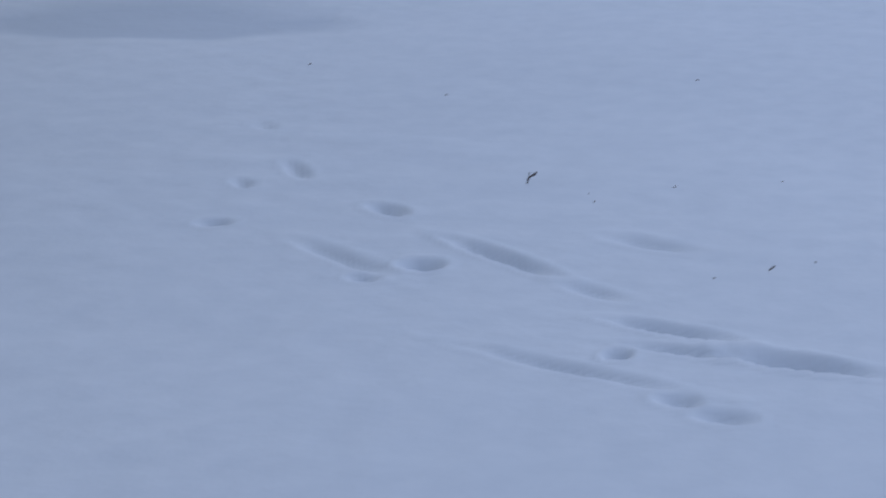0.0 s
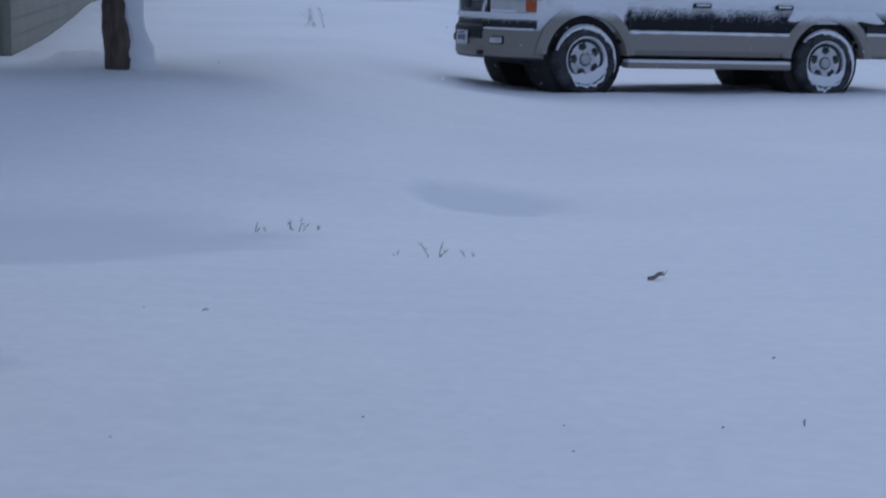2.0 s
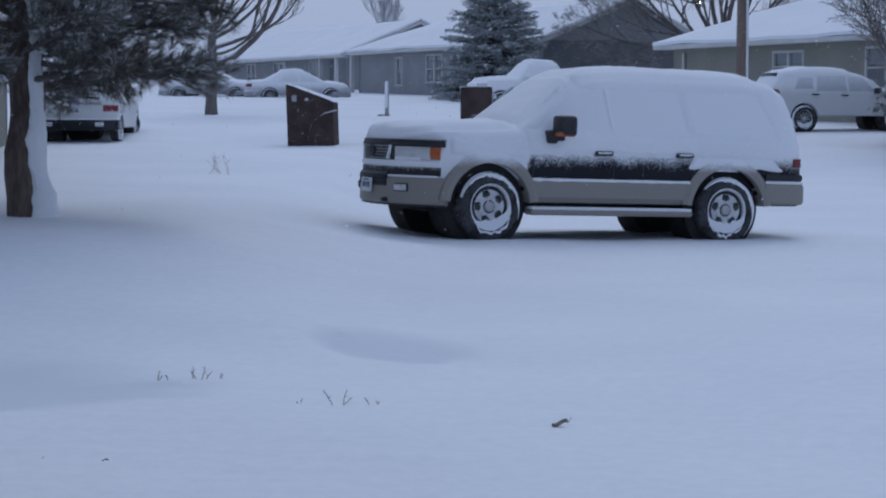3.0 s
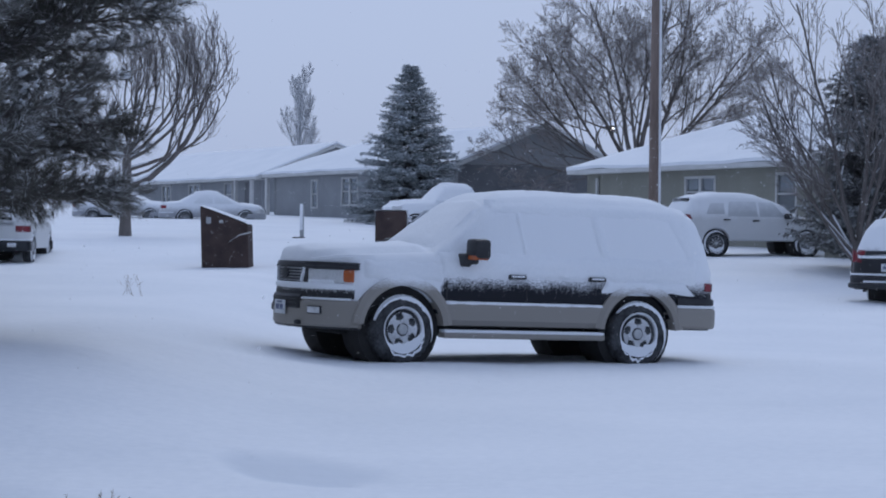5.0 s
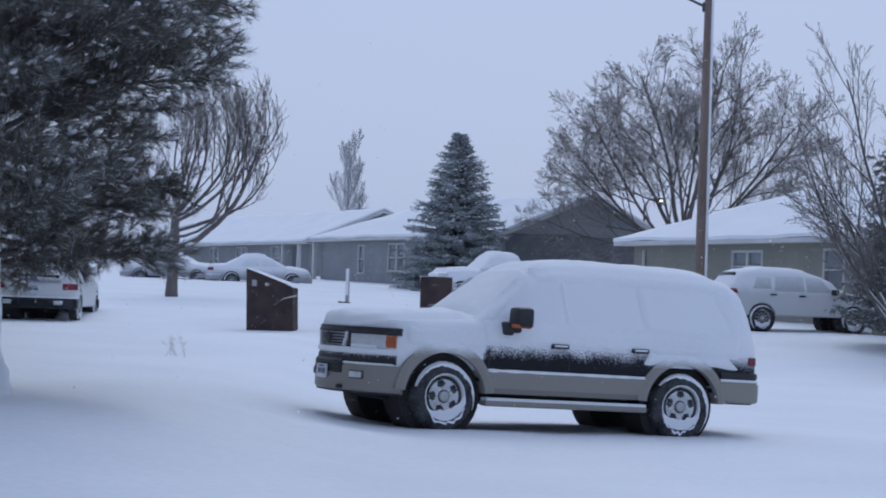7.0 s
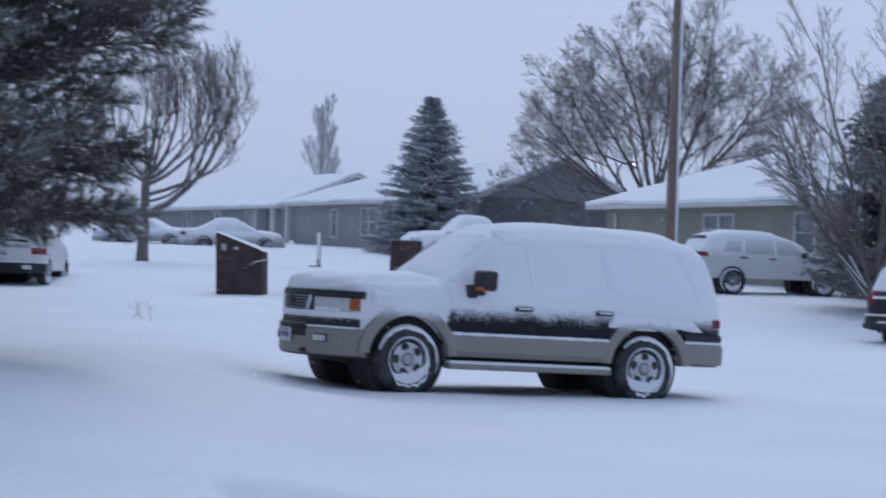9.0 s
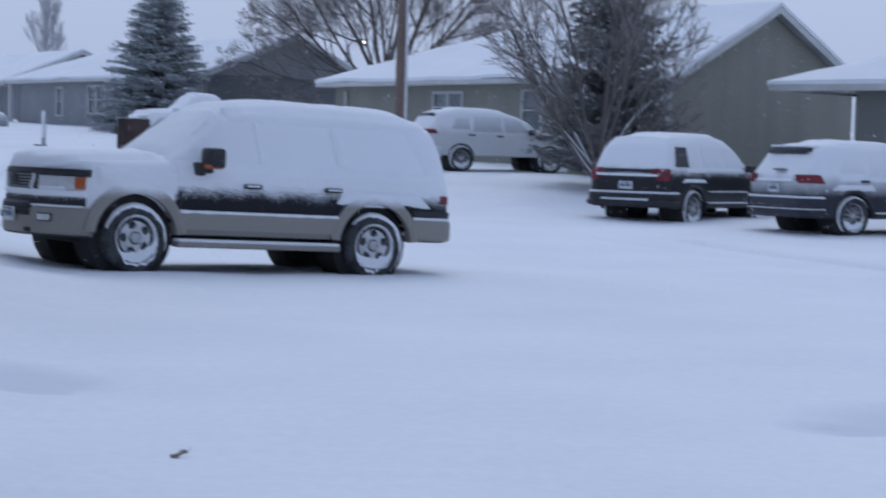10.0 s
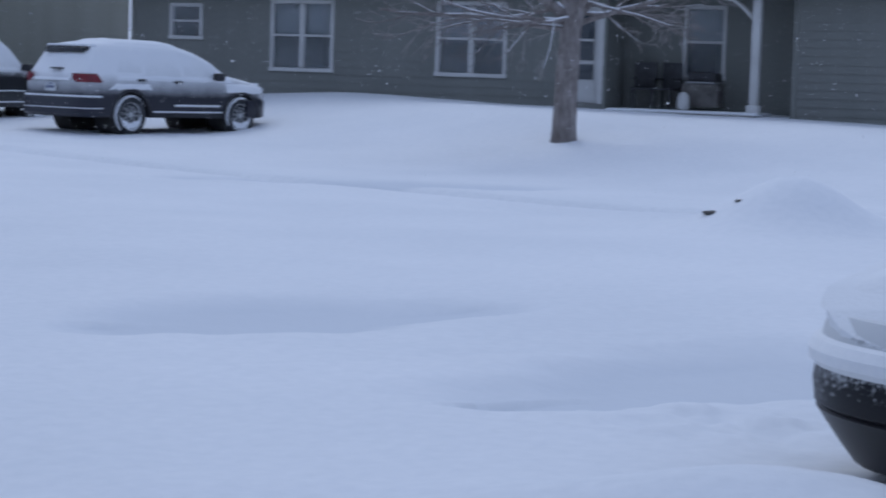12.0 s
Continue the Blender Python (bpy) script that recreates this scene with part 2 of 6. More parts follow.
def sstep(v):
    v = min(1.0, max(0.0, v))
    return v * v * (3 - 2 * v)


# ---- the lie of the land
WALL_P, WALL_U, WALL_N = Vector((18.6, 39.9)), Vector((0.6, -0.8)), Vector((0.8, 0.6))


def land(x, y):
    back = 0.25 * sstep((y - 26) / 14) + 0.85 * sstep((y - 36) / 20) + 0.026 * max(0.0, min(y, 140) - 54)
    lawn = 0.5 * sstep((-0.6 - x) / 3.6) * sstep((y - 10.5) / 7.5) * (1 - 0.65 * sstep((y - 36) / 10))
    d = (x - WALL_P.x) * WALL_N.x + (y - WALL_P.y) * WALL_N.y
    yard = 0.75 * sstep((x - 13.5) / 6) * sstep((d + 14) / 12)
    return back + lawn + yard


# prints and drag marks of a small animal: x, y, length, width, depth, turn
PRINTS = [
    (-1.91, 4.56, 0.10, 0.05, 0.03, 10), (-1.88, 5.12, 0.22, 0.05, 0.028, -55), (-1.49, 4.32, 0.42, 0.06, 0.025, -38), (-1.5, 4.75, 0.16, 0.06, 0.04, -40),
    (-1.27, 4.28, 0.11, 0.07, 0.05, 0), (-1.10, 4.38, 0.42, 0.055, 0.045, -38), (-0.83, 4.16, 0.2, 0.05, 0.02, -30), (-0.62, 3.93, 0.3, 0.05, 0.04, -18),
    (-0.57, 3.80, 0.26, 0.04, 0.03, -12), (-0.36, 3.77, 0.26, 0.07, 0.06, -15), (-0.24, 3.74, 0.2, 0.06, 0.03, -12), (-0.78, 3.66, 0.52, 0.045, 0.025, -20),
    (-0.54, 3.52, 0.10, 0.055, 0.03, -20), (-0.44, 3.45, 0.12, 0.05, 0.025, -10), (-0.70, 3.75, 0.06, 0.05, 0.05, 0), (-0.76, 4.55, 0.28, 0.07, 0.022, -25),
    (-2.15, 5.6, 0.14, 0.05, 0.02, -40), (-1.38, 4.17, 0.09, 0.05, 0.025, -10), (-1.98, 4.95, 0.12, 0.05, 0.02, -50),
]
# shallow wind-scoured hollows, tinted grey: x, y, half length, half width, depth, turn
HOLLOWS = [
    (5.2, 11.2, 1.75, 0.85, 0.06, 8), (6.3, 8.35, 1.7, 0.95, 0.08, 14), (-0.95, 12.6, 1.1, 0.5, 0.03, -62),
    # the wide left hollow's grey stands in for shade by pine and house
    (-3.6, 10.6, 1.9, 1.3, 0.02, 5), (-3.2, 7.2, 0.8, 0.5, 0.02, 10), (12.0, 24.0, 3.0, 0.8, 0.04, -30),
]


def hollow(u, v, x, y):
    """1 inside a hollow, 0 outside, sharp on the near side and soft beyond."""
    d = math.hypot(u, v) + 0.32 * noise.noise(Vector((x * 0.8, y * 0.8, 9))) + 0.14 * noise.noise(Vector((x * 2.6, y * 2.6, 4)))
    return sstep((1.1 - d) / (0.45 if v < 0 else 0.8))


def patchy(x, y):
    """How far the snow takes the grey of the hollows, part packed snow, part painted shade."""
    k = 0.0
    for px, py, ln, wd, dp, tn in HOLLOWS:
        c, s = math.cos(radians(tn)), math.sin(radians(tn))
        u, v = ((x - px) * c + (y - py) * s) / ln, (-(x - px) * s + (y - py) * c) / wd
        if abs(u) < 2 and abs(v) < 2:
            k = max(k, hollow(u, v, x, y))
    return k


def relief(x, y):
    r = math.hypot(x, y)
    z = 0.07 * math.exp(-(((x - 0.6) / 3.2) ** 2 + ((y - 22.6) / 2.6) ** 4)) + 0.06 * math.exp(-(((x + 0.6) / 1.2) ** 2 + ((y - 21.4) / 0.9) ** 2))
    z += 0.05 * noise.noise(Vector((x * 0.25, y * 0.18, 3.1))) * min(1, r / 6) + 0.012 * noise.noise(Vector((x * 1.1, y * 0.7, 7.7)))
    if r < 40:
        z += 0.010 * noise.noise(Vector((x * 1.6, y * 5.0, 1.3))) * (0.6 + 0.8 * noise.noise(Vector((x * 0.5, y * 0.5, 6)))) + 0.003 * noise.noise(Vector((x * 9, y * 9, 5)))
    for px, py, ln, wd, dp, tn in PRINTS:
        if abs(x - px) < 0.7 and abs(y - py) < 0.7:
            c, s = math.cos(radians(tn)), math.sin(radians(tn))
            u, v = ((x - px) * c + (y - py) * s) / (ln * 0.45), (-(x - px) * s + (y - py) * c) / (wd * 0.36)
            wob = 1.5 + 0.5 * noise.noise(Vector((x * 30, y * 30, 2)))
            q = (abs(u) ** 2.4 + (v * (0.85 if v < 0 else 0.6)) ** 2) * wob
            z -= dp * 0.95 * math.exp(-q * 1.25) - 0.12 * dp * math.exp(-((math.sqrt(q) - 1.9) ** 2) * 4)
    for px, py, ln, wd, dp, tn in HOLLOWS:
        c, s = math.cos(radians(tn)), math.sin(radians(tn))
        u, v = ((x - px) * c + (y - py) * s) / ln, (-(x - px) * s + (y - py) * c) / wd
        if abs(u) < 2 and abs(v) < 2:
            z -= dp * hollow(u, v, x, y)
    # old wheel ruts of the drive, filled in
    rut = (x - 9.53) * 0.954 + (y - 30.37) * 0.30
    if 14 < y < 33:
        z -= 0.20 * math.exp(-(rut / (0.12 if rut > 0 else 0.3)) ** 2) * sstep((y - 16) / 4) + 0.025 * math.exp(-((rut + 1.7) / 0.25) ** 2) * sstep((y - 16) / 4)
    # drift heaped over stones beside the drive
    z += 0.58 * math.exp(-(((x - 12.8) / 0.85) ** 2 + ((y - 16.0) / 0.75) ** 2)) + 0.15 * math.exp(-(((x - 14.5) / 1.5) ** 2 + ((y - 17.5) / 1.5) ** 2))
    # broken lumps beside the near car
    b = math.exp(-(((x - 5.5) / 0.55) ** 2 + ((y - 7.0) / 0.6) ** 2))
    if b > 0.02:
        z += b * (0.05 * noise.noise(Vector((x * 4, y * 4, 8))) + 0.03 * noise.noise(Vector((x * 10, y * 10, 8))))
    # drift ridge in front of the near car
    u, v = (x - 4.40) * 0.75 - (y - 5.30) * 0.66, (x - 4.40) * 0.66 + (y - 5.30) * 0.75
    if abs(v) < 1.2 and abs(u) < 3:
        z += 0.18 * math.exp(-(v / (0.5 if v < 0 else 0.22)) ** 2) * math.exp(-(u / 0.8) ** 2)
    # skirt of drift before the wheels of the parked estate, and along the near wall
    z += 0.10 * math.exp(-(((x + 1.5) / 1.6) ** 2 + ((y - 20.0) / 0.7) ** 2))
    z += 0.12 * math.exp(-(((x + 5.5) / 0.35) ** 2 + ((y - 19.6) / 1.0) ** 2)) * (1 + noise.noise(Vector((x * 3, y * 3, 0))))
    return z


def ground_z(x, y):
    return land(x, y) + (relief(x, y) if math.hypot(x, y) < 160 else 0)


def build_ground():
    rs = [0.0] + list(np.geomspace(0.4, 3.2, 16)) + list(np.arange(3.22, 5.9, 0.0145)) + list(np.geomspace(5.92, 60, 330)) + list(np.geomspace(61, 3000, 60))
    az = list(np.arange(-180, -32, 4.0)) + list(np.arange(-31, 42.01, 0.17)) + list(np.arange(44, 180, 4.0))
    na, nr = len(az), len(rs)
    co = [(0.0, 0.0, ground_z(0, 0))]
    for r in rs[1:]:
        for a in az:
            x, y = r * math.sin(radians(a)), r * math.cos(radians(a))
            co.append((x, y, ground_z(x, y)))
    fc = [(0, 1 + (j + 1) % na, 1 + j) for j in range(na)]
    for i in range(nr - 2):
        o, p = 1 + i * na, 1 + (i + 1) * na
        for j in range(na):
            k = (j + 1) % na
            fc.append((o + j, o + k, p + k, p + j))
    me = bpy.data.meshes.new("ground")
    me.from_pydata(co, [], fc)
    me.polygons.foreach_set("use_smooth", [True] * len(fc))
    me.attributes.new("patchy", "FLOAT", "POINT").data.foreach_set("value", [patchy(x, y) if 3 < x * x + y * y < 1600 else 0.0 for x, y, z in co])
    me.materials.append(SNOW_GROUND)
    ob = new("ground", me)
    return tagged(ob, "deep wind-rippled snow covering the lawns, drive and street", "snow ground", kind="structure")


build_ground()

# ---- vehicles: x forward, y to the left, z up, origin on the ground between the axles


class Shape:
    """The form of a car body: tables of heights and widths along its length."""

    def __init__(s, front, rear, width, axles, wheel_r, sill, top, belt, roof_w, n_front=3.2, n_rear=5.0, arch=1.16, nose=0.9, tail=0.6):
        s.front, s.rear, s.width, s.axles, s.wheel_r, s.sill = front, rear, width, axles, wheel_r, sill
        s.top, s.belt, s.roof_w, s.nf, s.nr, s.arch, s.nose, s.tail = top, belt, roof_w, n_front, n_rear, arch, nose, tail

    def half(s, x):
        if x > s.front - s.nose:
            u = min(1, (x - s.front + s.nose) / s.nose)
            return s.width / 2 * max(0.0, 1 - u ** s.nf) ** (1 / s.nf)
        if x < s.rear + s.tail:
            u = min(1, (s.rear + s.tail - x) / s.tail)
            return s.width / 2 * max(0.0, 1 - u ** s.nr) ** (1 / s.nr)
        return s.width / 2

    def tab(s, t, x):
        return float(np.interp(x, [p[0] for p in t], [p[1] for p in t]))

    def bottom(s, x, pad=0.0):
        z = s.sill + (0.10 * max(0, (x - s.front + 0.5) / 0.5) if x > s.front - 0.5 else 0)
        for a in s.axles:
            r = s.wheel_r * s.arch + pad
            if abs(x - a) < r:
                z = max(z, s.wheel_r * 0.95 + math.sqrt(r * r - (x - a) ** 2))
        return z

    def section(s, x):
        w, zt, zb, z0 = s.half(x), s.tab(s.top, x), s.tab(s.belt, x), s.bottom(x)
        zb = min(zb, zt - 0.02)
        rw = min(s.tab(s.roof_w, x), w)
        z0 = min(z0, zb - 0.05)
        zm = z0 + 0.35 * (zb - z0)
        return [(0, z0), (w * 0.95, z0), (w * 0.995, z0 + 0.03), (w, zm), (w * 0.99, zb - 0.06), (w * 0.965, zb),
                (rw + 0.25 * (w * 0.965 - rw), zb + 0.72 * (zt - zb)), (rw, zt - 0.12 * (zt - zb) - 0.01), (rw * 0.86, zt - 0.01), (rw * 0.5, zt + 0.015), (0, zt + 0.025)]

    def side(s, x, z):
        """Half width of the body's skin at x and height z."""
        sec = s.section(x)[1:9]
        return float(np.interp(z, [p[1] for p in sec], [p[0] for p in sec]))

    def stations(s):
        xs = set(np.round(np.linspace(s.rear, s.front, 60), 3))
        for a in s.axles:
            r = s.wheel_r * s.arch
            xs |= set(np.round(a + r * np.cos(np.linspace(0, math.pi, 19)), 3)) | {round(a + r * 1.004, 3), round(a - r * 1.004, 3)}
        xs |= set(np.round(s.front - s.nose * (1 - np.sin(np.linspace(0, 1.5708, 12))), 3)) | set(np.round(s.rear + s.tail * (1 - np.sin(np.linspace(0, 1.5708, 10))), 3))
        for t in (s.top, s.belt, s.roof_w):
            xs |= {round(p[0], 3) for p in t}
        return sorted(x for x in xs if s.rear + 0.002 < x < s.front - 0.002)

    def body(s):
        bm = bmesh.new()
        rows = []
        for x in s.stations():
            sec = s.section(x)
            r = [bm.verts.new((x, y, z)) for y, z in sec]
            l = [bm.verts.new((x, -y, z)) for y, z in sec[1:-1]]
            rows.append(r + l[::-1])
        n = len(rows[0])
        for a, b in zip(rows, rows[1:]):
            for k in range(n):
                bm.faces.new((a[k], a[(k + 1) % n], b[(k + 1) % n], b[k]))
        bm.faces.new(rows[0][::-1])
        bm.faces.new(rows[-1])
        bmesh.ops.recalc_face_normals(bm, faces=bm.faces)
        return bm

    def cap(s, x0, x1, thick, inset=0.0, seed=0.0, lip=False):
        """Snow lying on the top between x0 and x1."""
        bm = bmesh.new()
        nx, ny = max(8, int((x1 - x0) / 0.035)), 26
        g = []
        for i in range(nx + 1):
            u = i / nx
            x = x0 + (x1 - x0) * u
            rw_ = min(s.tab(s.roof_w, x), s.half(x))
            zt_, zb_ = s.tab(s.top, x), min(s.tab(s.belt, x), s.tab(s.top, x) - 0.02)
            hw = max(0.05, rw_ + 0.012)
            row = []
            for j in range(ny + 1):
                v = -1 + 2 * j / ny
                e = sstep(min(1, (1 - abs(v)) / (0.22 if lip else 0.45))) * sstep(min(1, u / 0.16)) * (math.sqrt(min(1, (1 - u) / 0.06)) if lip else sstep(min(1, (1 - u) / 0.16)))
                z = float(np.interp(abs(v), [0, 0.5, 0.86, 1.0], [zt_ + 0.025, zt_ + 0.015, zt_ - 0.01, zt_ - 0.12 * (zt_ - zb_) - 0.022]))
                z += -0.010 + (thick + 0.010) * e * (1 + 0.25 * noise.noise(Vector((x * 1.5, v * 2, seed)))) + 0.006 * e * noise.noise(Vector((x * 7, v * 6, seed)))
                row.append(bm.verts.new((x, v * hw, z)))
            g.append(row)
        for a, b in zip(g, g[1:]):
            for j in range(ny):
                bm.faces.new((a[j], b[j], b[j + 1], a[j + 1]))
        return bm

    def panel(s, x0, x1, z0, z1, side, proud=0.006, slant0=0.0, slant1=0.0, nx=8, nz=4, thick=0.01):
        """A sheet that follows the side of the body, x0 to x1 at its foot; slants shift its top."""
        bm = bmesh.new()
        lay = []
        for off in (proud, proud - thick):
            g = []
            for j in range(nz + 1):
                w = j / nz
                z = z0 + (z1 - z0) * w
                row = []
                for i in range(nx + 1):
                    x = (x0 + slant0 * w) + ((x1 + slant1 * w) - (x0 + slant0 * w)) * i / nx
                    row.append(bm.verts.new((x, side * (s.side(x, z) + off), z)))
                g.append(row)
            lay.append(g)
        for g in lay:
            for a, b in zip(g, g[1:]):
                for i in range(nx):
                    bm.faces.new((a[i], a[i + 1], b[i + 1], b[i]))
        a, b = lay
        rim = [(r, c) for c in range(nx + 1) for r in (0,)] + [(r, nx) for r in range(1, nz + 1)] + [(nz, c) for c in range(nx - 1, -1, -1)] + [(r, 0) for r in range(nz - 1, 0, -1)]
        for (r0, c0), (r1, c1) in zip(rim, rim[1:] + rim[:1]):
            bm.faces.new((a[r0][c0], a[r1][c1], b[r1][c1], b[r0][c0]))
        bmesh.ops.recalc_face_normals(bm, faces=bm.faces)
        return bm

    def pad(s, x0, x1, z0, z1, side, thick, soft=0.06, slant0=0.0, slant1=0.0, seed=0.0):
        """A soft-edged cushion of blown snow on the side of the body."""
        bm = bmesh.new()
        nx, nz = max(6, int(abs(x1 - x0) / 0.03)), max(5, int((z1 - z0) / 0.03))
        g = []
        for j in range(nz + 1):
            w = j / nz
            z = z0 + (z1 - z0) * w
            row = []
            for i in range(nx + 1):
                u = i / nx
                x = (x0 + slant0 * w) + ((x1 + slant1 * w) - (x0 + slant0 * w)) * u
                edge = min(u * abs(x1 - x0), (1 - u) * abs(x1 - x0), w * (z1 - z0), (1 - w) * (z1 - z0)) / soft
                k = sstep(min(1.0, edge) + 0.35 * noise.noise(Vector((x * 8, z * 8, seed))) * (edge < 1))
                o = -0.012 + (thick + 0.012) * k * (1 + 0.3 * noise.noise(Vector((x * 3, z * 3, seed))))
                row.append(bm.verts.new((x, side * (s.side(x, z) + o), z)))
            g.append(row)
        for a, b in zip(g, g[1:]):
            for i in range(nx):
                bm.faces.new((a[i], a[i + 1], b[i + 1], b[i]))
        bmesh.ops.recalc_face_normals(bm, faces=bm.faces)
        if sum(f_.normal.y for f_ in bm.faces) * side < 0:
            bmesh.ops.reverse_faces(bm, faces=bm.faces[:])
        return bm

    def band(s, end, z0, z1, reach, proud=0.03, y_lim=None, sag=0.0, n=40, x_lim=None, profile=None):
        """A band round one end of the body (bumper, strip), reaching along the sides by reach metres."""
        pts = []
        for k in range(n + 1):
            v = -1 + 2 * k / n
            if end > 0:
                xe, L, p = s.front, s.nose, s.nf
            else:
                xe, L, p = s.rear, s.tail, s.nr
            # even walk round: side, corner, face
            a = v * 1.5708
            y = math.copysign(abs(math.sin(a)) ** (2 / p), a) * s.width / 2
            xx = xe - end * (L - L * abs(math.cos(a)) ** (2 / p))
            if abs(v) > 0.97:
                xx -= end * max(0, reach - L)
            if x_lim is not None and end * (xx - x_lim) < 0:
                continue
            if y_lim and not (y_lim[0] <= y <= y_lim[1]):
                continue
            pts.append((xx, y))
        bm = bmesh.new()
        rows = []
        c = Vector(((s.front - s.nose) if end > 0 else (s.rear + s.tail), 0))
        for x, y in pts:
            d = Vector((x, y)) - Vector((c.x, y * 0.6))
            d = d.normalized() if d.length > 1e-6 else Vector((end, 0))
            e = min(0.03, (z1 - z0) * 0.3)
            q = profile or [(-0.03, z0), (proud * 0.5, z0), (proud, z0 + e + sag), (proud, z1 - e), (proud * 0.6, z1), (-0.03, z1)]
            rows.append([bm.verts.new((x + d.x * o, y + d.y * o, z)) for o, z in q])
        m = len(rows[0])
        for a, b in zip(rows, rows[1:]):
            for k in range(m):
                bm.faces.new((a[k], a[(k + 1) % m], b[(k + 1) % m], b[k]))
        bm.faces.new(rows[0])
        bm.faces.new(rows[-1][::-1])
        bmesh.ops.recalc_face_normals(bm, faces=bm.faces)
        return bm


def flare(x, z, r0, r1, y0, y1, a0=-8, a1=188, n=30):
    """A wheel-arch moulding: a flat arc of rectangular section with a rolled edge."""
    bm = bmesh.new()
    rows = []
    for k in range(n + 1):
        a = radians(a0 + (a1 - a0) * k / n)
        c, si = math.cos(a), math.sin(a)
        sec = [(r0, y0), (r0, y1), ((r0 + r1) / 2, y1 + 0.012 * (1 if y1 > 0 else -1)), (r1, y1 - 0.015 * (1 if y1 > 0 else -1)), (r1, y0)]
        rows.append([bm.verts.new((x + c * r, y, z + si * r)) for r, y in sec])
    for a, b in zip(rows, rows[1:]):
        for k in range(5):
            bm.faces.new((a[k], a[(k + 1) % 5], b[(k + 1) % 5], b[k]))
    bm.faces.new(rows[0])
    bm.faces.new(rows[-1][::-1])
    bmesh.ops.recalc_face_normals(bm, faces=bm.faces)
    return bm


def wheel_face(rr, y0, y1, holes, size, s):
    """A dished wheel disc, pierced by a ring of rounded holes, with thickness."""
    bm = bmesh.new()
    na, nr = holes * 16, 12
    ring = []
    for off in (0.0, -0.03 * s):
        g = []
        for i in range(nr + 1):
            u = i / nr
            r = rr * (0.10 + 0.90 * u)
            y = y0 + (y1 - y0) * (math.sin(u * 3.14) * 0.75 + (u > 0.93) * 0.9) + off
            g.append([bm.verts.new((math.cos(6.28318 * k / na) * r, y, math.sin(6.28318 * k / na) * r)) for k in range(na)])
        ring.append(g)

    def solid(i, k):
        u = 0.10 + 0.90 * (i + 0.5) / nr
        a = ((k + 0.5) / na * holes + 0.25) % 1.0 - 0.5
        return (a / size[0]) ** 2 + ((u - size[2]) / size[1]) ** 2 > 1
    for i in range(nr):
        for k in range(na):
            m = (k + 1) % na
            if not solid(i, k):
                continue
            a, b = ring
            bm.faces.new((a[i][k], a[i][m], a[i + 1][m], a[i + 1][k]))
            bm.faces.new((b[i][k], b[i + 1][k], b[i + 1][m], b[i][m]))
            if not solid(i, (k + 1) % na):
                bm.faces.new((a[i][m], a[i + 1][m], b[i + 1][m], b[i][m]))
            if not solid(i, (k - 1) % na):
                bm.faces.new((a[i][k], b[i][k], b[i + 1][k], a[i + 1][k]))
            if i + 1 < nr and not solid(i + 1, k):
                bm.faces.new((a[i + 1][k], a[i + 1][m], b[i + 1][m], b[i + 1][k]))
            if i and not solid(i - 1, k):
                bm.faces.new((a[i][k], b[i][k], b[i][m], a[i][m]))
    bmesh.ops.delete(bm, geom=[v for v in bm.verts if not v.link_faces], context="VERTS")
    bmesh.ops.recalc_face_normals(bm, faces=bm.faces)
    return bm


